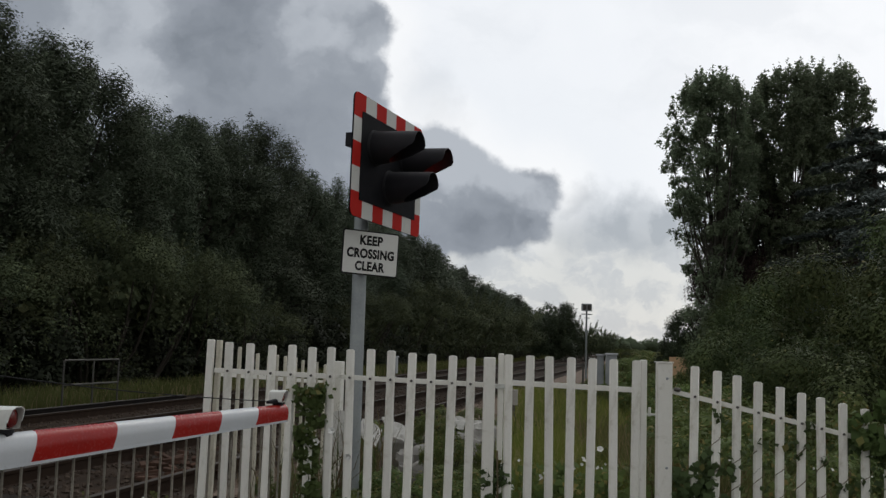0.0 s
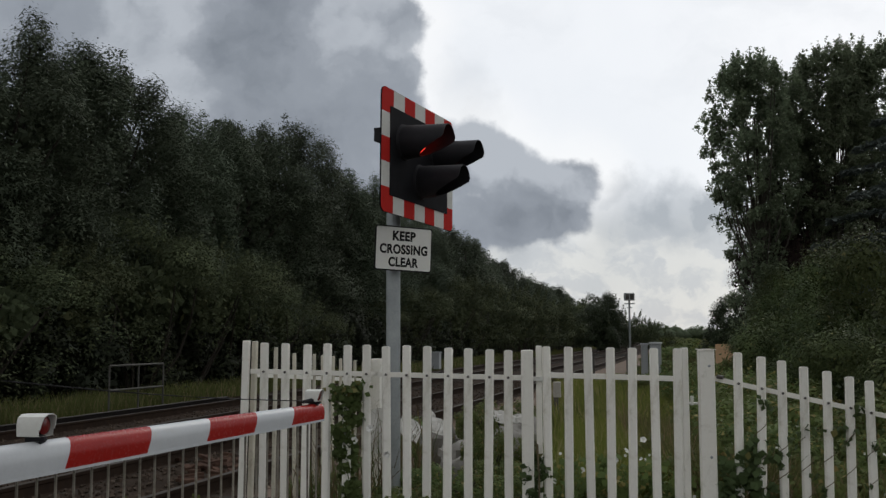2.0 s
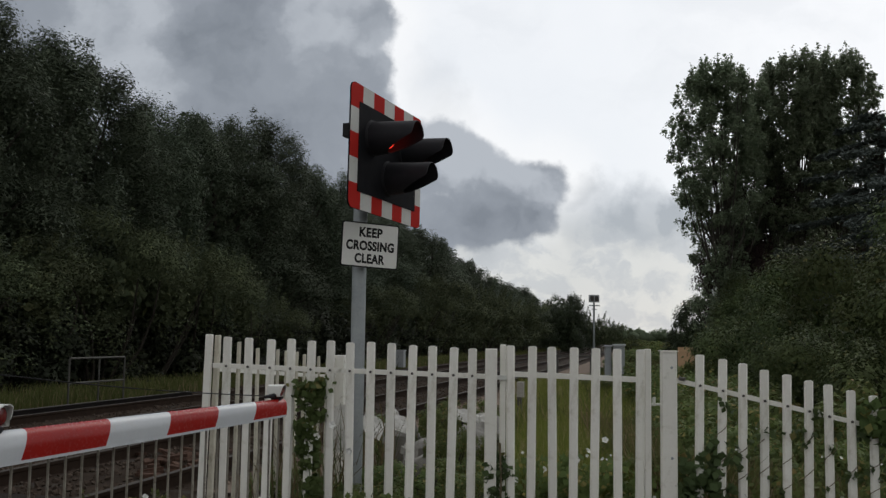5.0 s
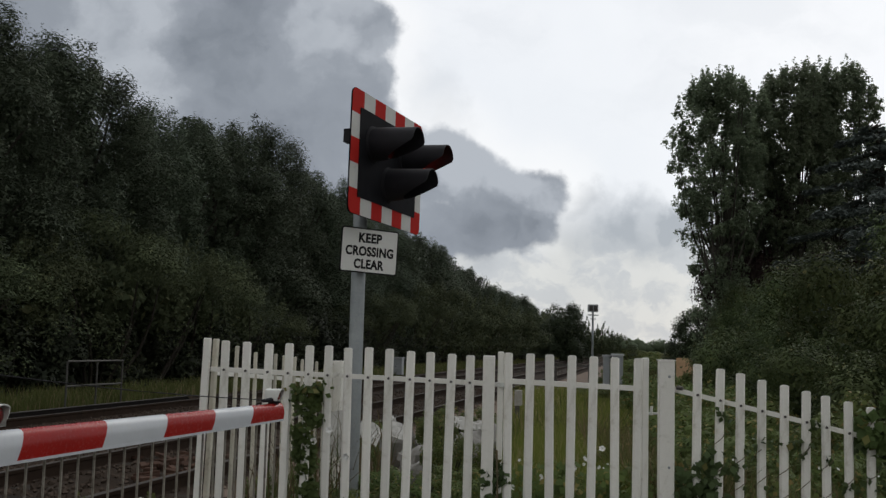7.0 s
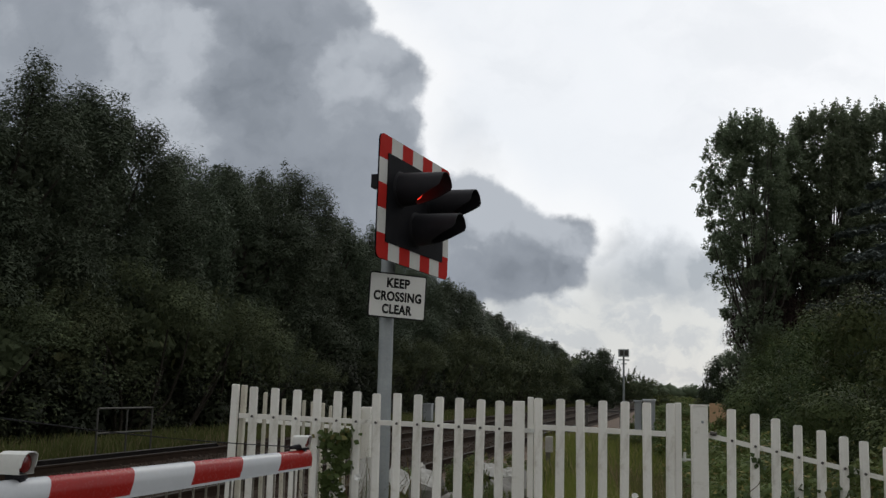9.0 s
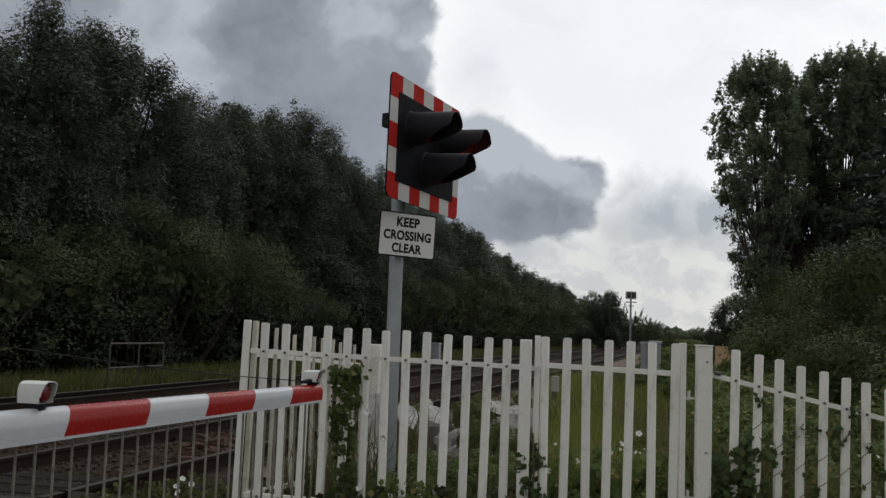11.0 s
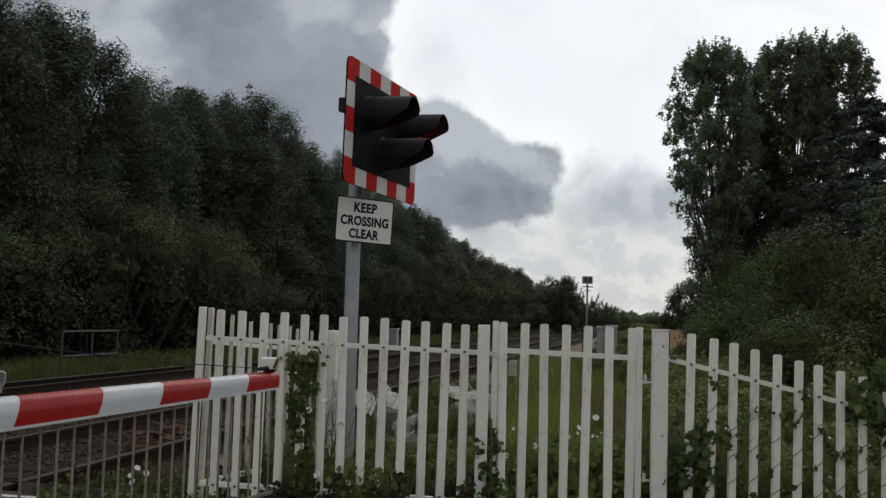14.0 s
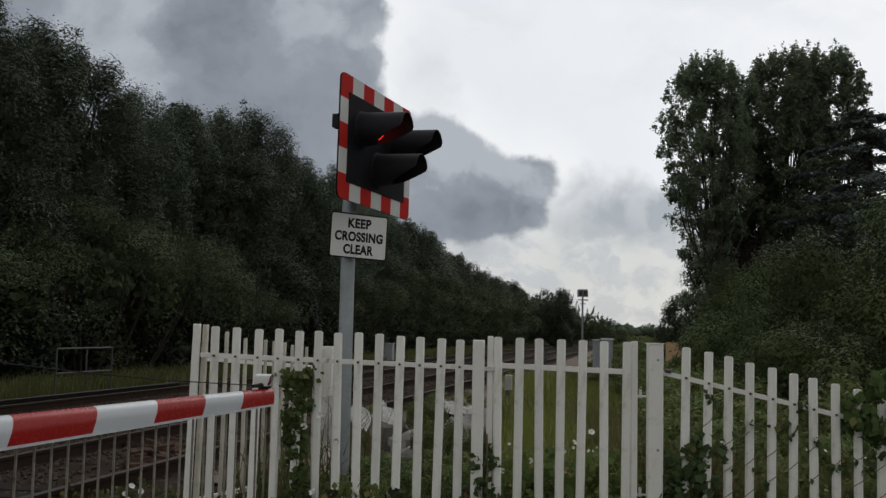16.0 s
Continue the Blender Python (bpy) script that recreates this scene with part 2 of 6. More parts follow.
RAIL_HEAD = surface("worn_rail_head", (0.052, 0.043, 0.036), (0.034, 0.027, 0.022), 0.75, 0.0, scale=10, fine=60, bump=0.02, gloss=0.25)
SLEEPER = surface("weathered_sleeper", (0.03, 0.025, 0.021), (0.05, 0.042, 0.035), 0.9, scale=6, fine=50, bump=0.4, per_piece=0.3, gloss=0.08)
TAR_BOARD = surface("tarred_board", (0.008, 0.007, 0.007), (0.016, 0.013, 0.012), 0.9, scale=5, fine=40, bump=0.4, gloss=0.05)
DECK_WOOD = surface("black_deck_timber", (0.020, 0.017, 0.015), (0.034, 0.029, 0.025), 0.95, scale=6, fine=60, bump=0.6, per_piece=0.4, gloss=0.05)
RUSTY_WOOD = surface("rusty_brown_wood", (0.055, 0.032, 0.023), (0.095, 0.055, 0.04), 0.95, scale=6, fine=50, bump=0.4, per_piece=0.6, gloss=0.1)
BALLAST = surface("ballast_bed", (0.022, 0.016, 0.012), (0.050, 0.037, 0.028), 0.95, scale=1.2, fine=22, bump=0.8, spread=0.4, stain=(0.055, 0.032, 0.02), stain_amount=0.4, depth=0.04, gloss=0.05)
STONE = surface("ballast_stone", (0.105, 0.080, 0.064), (0.036, 0.027, 0.021), 0.95, scale=3, fine=40, bump=0.3, gloss=0.05)
SAND_STONE = surface("pale_ballast_stone", (0.23, 0.18, 0.145), (0.12, 0.092, 0.075), 0.95, scale=3, fine=40, bump=0.3, gloss=0.05)
ASPHALT = surface("worn_asphalt", (0.022, 0.021, 0.020), (0.072, 0.066, 0.060), 0.9, scale=3.5, fine=110, bump=0.8, spread=0.22, stain=(0.075, 0.066, 0.055), stain_amount=0.35, depth=0.008, gloss=0.1)
LINE_PAINT = surface("worn_road_paint", (0.62, 0.62, 0.58), (0.40, 0.40, 0.37), 0.7, scale=5, fine=80, bump=0.2, stain=(0.12, 0.12, 0.12), stain_amount=0.25)
SOIL = surface("rough_grass_ground", (0.048, 0.052, 0.018), (0.076, 0.076, 0.028), 0.95, scale=0.6, fine=14, bump=0.8, spread=0.5, stain=(0.068, 0.050, 0.029), stain_amount=0.3, depth=0.05, gloss=0.0)
EARTH = surface("dark_earth", (0.020, 0.017, 0.013), (0.050, 0.043, 0.031), 0.95, scale=5, fine=45, bump=0.9, spread=0.3, stain=(0.040, 0.046, 0.018), stain_amount=0.4, depth=0.02, gloss=0.05)
WHEAT = surface("ripe_wheat", (0.20, 0.135, 0.080), (0.155, 0.103, 0.060), 0.95, scale=0.3, fine=8, bump=0.5, depth=0.05, gloss=0.0)
CONCRETE = surface("weathered_concrete", (0.46, 0.44, 0.40), (0.32, 0.30, 0.27), 0.9, scale=4, fine=35, bump=0.35, stain=(0.14, 0.14, 0.12), stain_amount=0.3)
RUBBLE = surface("grey_rubble", (0.25, 0.24, 0.22), (0.15, 0.142, 0.13), 0.9, scale=5, fine=30, bump=0.5, stain=(0.09, 0.085, 0.06), stain_amount=0.4, depth=0.02)
PALE_SACK = surface("dirty_white_sheet", (0.62, 0.61, 0.585), (0.47, 0.46, 0.435), 0.6, scale=5, fine=25, bump=0.3, stain=(0.30, 0.27, 0.21), stain_amount=0.25)
GREY_CABINET = surface("grey_cabinet_paint", (0.40, 0.42, 0.44), (0.32, 0.34, 0.36), 0.55, scale=3, fine=40, bump=0.05, stain=(0.2, 0.2, 0.2), stain_amount=0.15)
SIGN_WHITE = surface("sign_sheeting", (0.74, 0.735, 0.72), (0.68, 0.675, 0.65), 0.45, scale=3, fine=50, bump=0.02, stain=(0.52, 0.51, 0.47), stain_amount=0.12, gloss=0.3)
SIGN_BLACK = surface("sign_black", (0.012, 0.012, 0.013), (0.018, 0.018, 0.018), 0.6, bump=0.02, gloss=0.1)
LAMP_WHITE = surface("lamp_casing", (0.70, 0.71, 0.68), (0.6, 0.6, 0.57), 0.4, scale=8, fine=50, bump=0.04, stain=(0.4, 0.4, 0.36), stain_amount=0.15)
LENS_RED = surface("dark_red_lens", (0.16, 0.012, 0.012), (0.11, 0.008, 0.008), 0.15, bump=0.1, fine=150)
LENS_AMBER = surface("dark_amber_lens", (0.14, 0.07, 0.012), (0.1, 0.05, 0.01), 0.15, bump=0.1, fine=150)
GLOW_RED = lit("lit_red_lamp", (1.0, 0.05, 0.03), 1.1)
BARK = surface("tree_bark", (0.065, 0.057, 0.048), (0.035, 0.03, 0.026), 0.95, scale=4, fine=30, bump=0.8, depth=0.03, gloss=0.1)
PALE_BARK = surface("poplar_bark", (0.105, 0.098, 0.085), (0.05, 0.045, 0.038), 0.95, scale=3, fine=24, bump=0.6, depth=0.02, gloss=0.1)
STEM = surface("vine_stem", (0.16, 0.12, 0.07), (0.10, 0.09, 0.05), 0.9, scale=10, fine=60, bump=0.3)
LEAF_WILLOW = foliage("willow_leaf", (0.048, 0.062, 0.043), (0.112, 0.135, 0.090), (0.13, 0.15, 0.105), 0.03, 0.22, gloss=0.02)
LEAF_THORN = foliage("hawthorn_leaf", (0.038, 0.048, 0.031), (0.134, 0.156, 0.082), (0.145, 0.155, 0.08), 0.02, 0.22, gloss=0.01)
LEAF_POPLAR = foliage("poplar_leaf", (0.112, 0.140, 0.092), (0.225, 0.270, 0.172), (0.25, 0.28, 0.20), 0.08, 0.5, gloss=0.05)
LEAF_BEECH = foliage("copper_leaf", (0.027, 0.018, 0.018), (0.053, 0.036, 0.030), None)
LEAF_DARK = foliage("far_dark_leaf", (0.029, 0.039, 0.022), (0.055, 0.070, 0.039), None, through=0.15, gloss=0.1)
# leaf colour darkened to carry the shade under the trees
LEAF_UNDER_SHADE = foliage("shade_dark_leaf", (0.026, 0.030, 0.021), (0.048, 0.056, 0.036), None, through=0.08, gloss=0.05)
LEAF_CEDAR = foliage("cedar_needles", (0.085, 0.104, 0.098), (0.165, 0.195, 0.182), None, through=0.15)
LEAF_HEDGE = foliage("hedge_leaf", (0.022, 0.034, 0.016), (0.128, 0.156, 0.064), (0.16, 0.155, 0.065), 0.02, 0.2, gloss=0.03)
LEAF_IVY = foliage("ivy_leaf", (0.045, 0.074, 0.032), (0.125, 0.175, 0.075), (0.17, 0.165, 0.06), 0.025, 0.3, 0.45)
LEAF_BROAD = foliage("broad_bindweed_leaf", (0.060, 0.098, 0.034), (0.150, 0.205, 0.075), (0.22, 0.22, 0.08), 0.04, 0.35, 0.45)
# creeper leaf, some brown, darkened so its colour carries the fence foot shade
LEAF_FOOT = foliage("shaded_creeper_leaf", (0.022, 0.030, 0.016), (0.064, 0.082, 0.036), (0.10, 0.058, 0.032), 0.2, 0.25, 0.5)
LEAF_WEED = foliage("bindweed_leaf", (0.070, 0.098, 0.034), (0.190, 0.235, 0.080), (0.265, 0.220, 0.085), 0.09, 0.38)
LEAF_ROADSIDE = foliage("roadside_weed_leaf", (0.040, 0.046, 0.016), (0.135, 0.148, 0.050), (0.19, 0.17, 0.075), 0.1, 0.3)
GRASS_GREEN = foliage("meadow_grass", (0.118, 0.142, 0.030), (0.232, 0.268, 0.068), (0.336, 0.300, 0.144), 0.15, 0.35, 0.7)
GRASS_DRY = foliage("rank_grass", (0.050, 0.064, 0.022), (0.115, 0.130, 0.046), (0.20, 0.18, 0.09), 0.18, 0.35, 0.7)
GRASS_BANK = foliage("bank_grass", (0.075, 0.088, 0.030), (0.165, 0.175, 0.065), (0.22, 0.18, 0.10), 0.15, 0.35, 0.7)
GRASS_SEED = foliage("seeding_grass", (0.078, 0.084, 0.030), (0.170, 0.165, 0.065), (0.25, 0.19, 0.115), 0.2, 0.35, 0.7)
STRAW = foliage("dead_stem", (0.075, 0.052, 0.03), (0.17, 0.125, 0.075), (0.07, 0.085, 0.03), 0.3, 0.15, 0.8)
PETAL = surface("white_petal", (0.80, 0.80, 0.78), (0.72, 0.72, 0.70), 0.6, bump=0.05)


# ---------------------------------------------------------------- mesh helpers
HEADING = radians(13.6)
ALONG = Vector((math.sin(HEADING), math.cos(HEADING), 0))
ACROSS = Vector((math.cos(HEADING), -math.sin(HEADING), 0))


def bend(s):
    """The railway is straight at first and then curves gently to the left."""
    return -max(s - 50.0, 0.0) ** 2 / 5000.0


def track(n, s, z=0.0):
    """A place by its distance to the right of a line along the railway, and along it."""
    return ACROSS * (n + bend(s)) + ALONG * s + Vector((0, 0, z))


def ground_z(x, y):
    """Height of the ground: level by the road, falling away beside it, with soft unevenness."""
    n, s = x * ACROSS.x + y * ACROSS.y, x * ALONG.x + y * ALONG.y
    fall = -0.20 * min(max(x - 1.95, 0.0), 5.0) * min(max((n + 2.4) / 3.0, 0.0), 1.0) * min(max((y - 4.5) / 1.5, 0.0), 1.0)
    rough = 0.05 * noise.noise((x * 0.5, y * 0.5, 0)) + 0.03 * noise.noise((x * 1.7, y * 1.7, 3))
    off_road = min(max((s - 6.6) / 0.8, 0.0), 1.0)
    off_bed = min(max((abs(n + 7.0) - 4.2) / 1.2, 0.0), 1.0)
    return fall + off_road * off_bed * rough - 0.05 * (1 - off_road) - 0.12 * off_road * (1 - off_bed)


class Mesh:
    """Collects vertices and faces of one part."""

    def __init__(self):
        self.verts, self.faces, self.count = [], [], 0

    def add(self, verts, faces):
        self.verts.extend(tuple(v) for v in verts)
        self.faces.extend(tuple(i + self.count for i in f) for f in faces)
        self.count += len(verts)
        return self

    def box(self, lo, hi, m=None):
        (a, b, c), (d, e, f) = lo, hi
        vs = [Vector(p) for p in ((a, b, c), (d, b, c), (d, e, c), (a, e, c), (a, b, f), (d, b, f), (d, e, f), (a, e, f))]
        return self.add([m @ p for p in vs] if m else vs, [(0, 3, 2, 1), (4, 5, 6, 7), (0, 1, 5, 4), (1, 2, 6, 5), (2, 3, 7, 6), (3, 0, 4, 7)])

    def bevel_box(self, lo, hi, r, m=None):
        """A box with its upright edges and its top edge rounded off."""
        (a, b, c), (d, e, f) = lo, hi

        def ring(inset, z):
            i, k = inset, r
            return [(a + i + k, b + i, z), (d - i - k, b + i, z), (d - i, b + i + k, z), (d - i, e - i - k, z), (d - i - k, e - i, z), (a + i + k, e - i, z), (a + i, e - i - k, z), (a + i, b + i + k, z)]
        rings = [ring(0, c), ring(0, f - r), ring(r * 0.7, f)]
        return self.loft([[Vector(p) for p in q] for q in rings], True, m)

    def loft(self, rings, caps=True, m=None):
        k = len(rings[0])
        vs = [(m @ Vector(p) if m else p) for q in rings for p in q]
        fs = [(i * k + j, i * k + (j + 1) % k, (i + 1) * k + (j + 1) % k, (i + 1) * k + j) for i in range(len(rings) - 1) for j in range(k)]
        if caps:
            fs += [tuple(reversed(range(k))), tuple(range((len(rings) - 1) * k, len(rings) * k))]
        return self.add(vs, fs)

    def tube(self, points, radii, sides=8, caps=True):
        pts = [Vector(p) for p in points]
        radii = radii if isinstance(radii, (list, tuple)) else [radii] * len(pts)
        rings = []
        for i, p in enumerate(pts):
            d = (pts[min(i + 1, len(pts) - 1)] - pts[max(i - 1, 0)]).normalized()
            side = d.cross(Vector((0, 1, 0)) if abs(d.y) < 0.9 else Vector((1, 0, 0))).normalized()
            up = side.cross(d)
            rings.append([p + radii[i] * (side * math.cos(2 * math.pi * j / sides) + up * math.sin(2 * math.pi * j / sides)) for j in range(sides)])
        return self.loft(rings, caps)

    def blob(self, centre, size, seed=0, rough=0.25, rings=6, sides=9):
        """A lumpy closed form."""
        vs = [(0, 0, -1)] + [(math.sin(math.pi * i / rings) * math.cos(2 * math.pi * j / sides), math.sin(math.pi * i / rings) * math.sin(2 * math.pi * j / sides), -math.cos(math.pi * i / rings)) for i in range(1, rings) for j in range(sides)] + [(0, 0, 1)]
        out = []
        for p in vs:
            k = 1 + rough * noise.noise(Vector(p) * 1.7 + Vector((seed * 3.1, seed, 0))) * 1.6
            out.append((centre[0] + p[0] * size[0] * k, centre[1] + p[1] * size[1] * k, centre[2] + p[2] * size[2] * k))
        last = len(vs) - 1
        fs = [(0, 1 + (j + 1) % sides, 1 + j) for j in range(sides)]
        fs += [(1 + i * sides + j, 1 + i * sides + (j + 1) % sides, 1 + (i + 1) * sides + (j + 1) % sides, 1 + (i + 1) * sides + j) for i in range(rings - 2) for j in range(sides)]
        fs += [(last, 1 + (rings - 2) * sides + j, 1 + (rings - 2) * sides + (j + 1) % sides) for j in range(sides)]
        return self.add(out, fs)

    def data(self, name, material, smooth=False):
        me = bpy.data.meshes.new(name)
        me.from_pydata(self.verts, [], self.faces)
        me.materials.append(material)
        if smooth:
            me.shade_smooth()
            me.set_sharp_from_angle(angle=radians(40))
        return me


def part(name, mesh, material, parent=None, label="", smooth=False):
    """One mesh object under a thing or under a part."""
    me = mesh.data(name, material, smooth) if isinstance(mesh, Mesh) else mesh
    ob = new(name, me)
    ob.parent = parent
    return tagged(ob, label)


def thing(name, place, label, category, group="", kind=""):
    ob = new(name)
    ob.empty_display_size = 0.2
    ob.matrix_basis = place if isinstance(place, Matrix) else Matrix.Translation(place)
    return tagged(ob, label, category, group, kind)


def leaf_data(name, centres, outward, size, aspect, material, rng, core=None, spread=0.9, corners=4, even=0.0):
    """Many small leaves: folded diamonds of two halves or, far off, plain three-cornered ones. even: how far each leaf is shaded like its whole clump."""
    n = len(centres)
    normal = outward + rng.normal(0, spread, (n, 3))
    normal /= np.linalg.norm(normal, axis=1, keepdims=True) + 1e-9
    aside = np.cross(normal, rng.normal(0, 1, (n, 3)))
    aside /= np.linalg.norm(aside, axis=1, keepdims=True) + 1e-9
    other = np.cross(normal, aside)
    length = size * rng.uniform(0.6, 1.35, (n, 1))
    width = length * aspect
    fold = normal * length * 0.12
    quad = np.stack([centres - aside * length / 2, centres - other * width / 2 + fold, centres + aside * length / 2, centres + other * width / 2 + fold], 1)
    if corners == 3:
        quad = np.stack([centres - aside * length / 2 - other * width / 2, centres + aside * length / 2, centres - aside * length / 2 + other * width / 2], 1)
    verts = quad.reshape(-1, 3)
    faces = np.arange(corners * n).reshape(-1, corners)
    me = bpy.data.meshes.new(name)
    extra_v = np.array(core.verts, float).reshape(-1, 3) if core else np.zeros((0, 3))
    extra_f = [tuple(i + corners * n for i in f) for f in core.faces] if core else []
    total_v = np.concatenate([verts, extra_v])
    loops = np.concatenate([faces.ravel(), np.array([i for f in extra_f for i in f], int)]).astype(np.int32)
    sizes = np.concatenate([np.full(n, corners), np.array([len(f) for f in extra_f], int)]).astype(np.int32)
    me.vertices.add(len(total_v))
    me.vertices.foreach_set("co", total_v.astype(np.float32).ravel())
    me.loops.add(len(loops))
    me.loops.foreach_set("vertex_index", loops)
    me.polygons.add(len(sizes))
    me.polygons.foreach_set("loop_start", np.concatenate([[0], np.cumsum(sizes)[:-1]]).astype(np.int32))
    me.update(calc_edges=True)
    me.materials.append(material)
    if even:
        clump = outward / (np.linalg.norm(outward, axis=1, keepdims=True) + 1e-9)
        soft_normal = clump * even + normal * (1 - even)
        soft_normal /= np.linalg.norm(soft_normal, axis=1, keepdims=True) + 1e-9
        own = np.zeros((len(total_v), 3), np.float32)
        me.vertices.foreach_get("normal", own.ravel())
        me.shade_smooth()
        me.normals_split_custom_set_from_vertices(np.concatenate([np.repeat(soft_normal, corners, 0), own[corners * n:]]).tolist())
    return me


def in_balls(rng, balls, count, squash=1.0, shell=0.55, cap=0.0):
    """Leaf places in clumps (x, y, z, radius), denser at their skins, and the way outward."""
    balls = np.array(balls, float)
    share = balls[:, 3] ** 2
    pick = rng.choice(len(balls), count, p=share / share.sum())
    d = rng.normal(0, 1, (count, 3))
    d /= np.linalg.norm(d, axis=1, keepdims=True)
    # leaves grow towards the light: most clumps are caps, open underneath
    up = rng.random(count) < cap
    d[up, 2] = np.abs(d[up, 2])
    r = shell + (1.12 - shell) * rng.random((count, 1)) ** 0.8
    r = r * (1 + 0.13 * rng.normal(0, 1, (count, 1)))
    c = balls[pick]
    return c[:, :3] + d * r * c[:, 3:4] * np.array([1, 1, squash]), d


# ---------------------------------------------------------------- ground, road, railway bed
def build_ground():
    xs = np.unique(np.concatenate([np.linspace(-3000, -200, 8), np.linspace(-200, -30, 12), np.linspace(-30, 30, 90), np.linspace(30, 200, 12), np.linspace(200, 3000, 8)]))
    ys = np.unique(np.concatenate([np.linspace(-3000, -60, 8), np.linspace(-60, 2, 14), np.linspace(2, 36, 90), np.linspace(36, 300, 30), np.linspace(300, 3000, 9)]))
    verts = [(x, y, ground_z(x, y)) for y in ys for x in xs]
    k = len(xs)
    faces = [(j * k + i, j * k + i + 1, (j + 1) * k + i + 1, (j + 1) * k + i) for j in range(len(ys) - 1) for i in range(k - 1)]
    ob = part("ground", Mesh().add(verts, faces), SOIL, smooth=True)
    tagged(ob, "rough grassy ground falling away beside the road", "ground", kind="structure")

    def rise(n):
        k = min(max((-2.6 - n) / 1.4, 0.0), 1.0)
        return 0.004 + 0.112 * k * k * (3 - 2 * k)

    ns = [-60, -30, -14, -11, -9, -6, -4.6, -4.0, -3.7, -3.4, -3.1, -2.8, -2.6, -2, -1, 0, 1.5, 4, 12, 40]
    ss = [-7.0, -5, -3, -1, 1, 3, 5, 6.24]
    verts = [track(n, s, rise(n)) for s in ss for n in ns]
    k = len(ns)
    faces = [(j * k + i, j * k + i + 1, (j + 1) * k + i + 1, (j + 1) * k + i) for j in range(len(ss) - 1) for i in range(k - 1)]
    road = part("road", Mesh().add(verts, faces), ASPHALT)
    tagged(road, "dark worn asphalt road over the level crossing", "road", kind="structure")
    for s, wide, label in ((6.07, 0.07, "thin worn white line along the footway edge"), (5.24, 0.085, "worn white line between road and footway")):
        m = Mesh()
        steps = np.linspace(-11, -3.95 if s > 6 else -1.2, 40)
        for a, b in zip(steps[:-1], steps[1:]):
            wob = 0.008
            m.add([track(a, s - wide / 2 + random.uniform(-wob, wob), rise(a) + 0.004), track(b, s - wide / 2 + random.uniform(-wob, wob), rise(b) + 0.004), track(b, s + wide / 2, rise(b) + 0.004), track(a, s + wide / 2, rise(a) + 0.004)], [(0, 1, 2, 3)])
        tagged(part("road_marking", m, LINE_PAINT), label, "road marking", kind="structure")
    # earth that has crept over the edge of the footway
    m = Mesh()
    cols = np.linspace(-4.45, -1.2, 30)
    rows = [[track(n, lo + 0.07 * noise.noise((n * 3, 1, 0)) + (0.3 if n < -4.3 else 0), rise(n) + 0.006) for n in cols] for lo in (6.22,)]
    rows += [[track(n, 6.45, rise(n) + 0.03 + 0.015 * noise.noise((n * 4, 2, 0))) for n in cols], [track(n, 6.95, 0.02 + 0.02 * noise.noise((n * 4, 5, 0))) for n in cols], [track(n, 7.3, -0.13) for n in cols]]
    k = len(cols)
    m.add([p for r in rows for p in r], [(j * k + i, j * k + i + 1, (j + 1) * k + i + 1, (j + 1) * k + i) for j in range(3) for i in range(k - 1)])
    tagged(part("verge", m, EARTH, smooth=True), "dark earth and litter over the footway edge", "verge", kind="structure")
    # loose grit and crumbs of earth on the footway
    grit_rng, grit = np.random.default_rng(15), Mesh()
    for i in range(1500):
        n, s = grit_rng.uniform(-5.2, -1.6), 6.2 - 2.2 * grit_rng.random() ** 1.5
        c, r = track(n, s, rise(n) + 0.002), grit_rng.uniform(0.003, 0.009)
        e = Matrix.Rotation(grit_rng.uniform(0, 6.28), 3, Vector(grit_rng.normal(0, 1, 3)))
        grit.add([c + e @ Vector(p) * r for p in ((1.2, 0, 0), (-1.1, 0.2, 0), (0, 0.9, 0.1), (0.1, -1, 0), (0, 0.1, 0.8), (0.1, 0, -0.8))], [(0, 2, 4), (2, 1, 4), (1, 3, 4), (3, 0, 4), (2, 0, 5), (1, 2, 5), (3, 1, 5), (0, 3, 5)])
    tagged(part("road_grit", grit, SAND_STONE), "loose pale grit scattered over the asphalt footway", "grit", kind="stuff")
    # ballast formation: a low bank with shoulders, under both tracks
    m = Mesh()
    prof = [(-12.4, -0.16), (-11.2, -0.05), (-10.3, -0.03), (-9.3, -0.012), (-8.2, -0.012), (-7.5, -0.05), (-7.0, -0.09), (-6.5, -0.04), (-5.7, -0.010), (-4.6, -0.010), (-3.7, -0.02), (-3.1, -0.05), (-2.4, -0.18)]
    stations = list(np.arange(6.22, 30, 0.8)) + list(np.arange(30, 120, 6)) + list(range(130, 520, 15))
    rings = [[track(n, s, z + (0.022 * noise.noise((n * 2, s * 2, 0)) if 0 < i < len(prof) - 1 else 0)) for i, (n, z) in enumerate(prof)] for s in stations]
    k = len(prof)
    m.add([p for r in rings for p in r], [(j * k + i, j * k + i + 1, (j + 1) * k + i + 1, (j + 1) * k + i) for j in range(len(rings) - 1) for i in range(k - 1)])
    bed = part("track_bed", m, BALLAST, smooth=True)
    tagged(bed, "brown stone ballast bed under two railway tracks", "ballast", kind="structure")
    # paler sandy stone along the shoulder of the near track
    m = Mesh()
    rows = [(-3.98, 0.004), (-3.6, 0.012), (-3.2, -0.02), (-2.75, -0.09)]
    rings = [[track(n + 0.10 * noise.noise((s, n, 4)), s, z + 0.015 * noise.noise((n * 3, s * 1.5, 7))) for n, z in rows] for s in list(np.arange(8.5, 40, 0.7)) + list(np.arange(40, 160, 5))]
    k = len(rows)
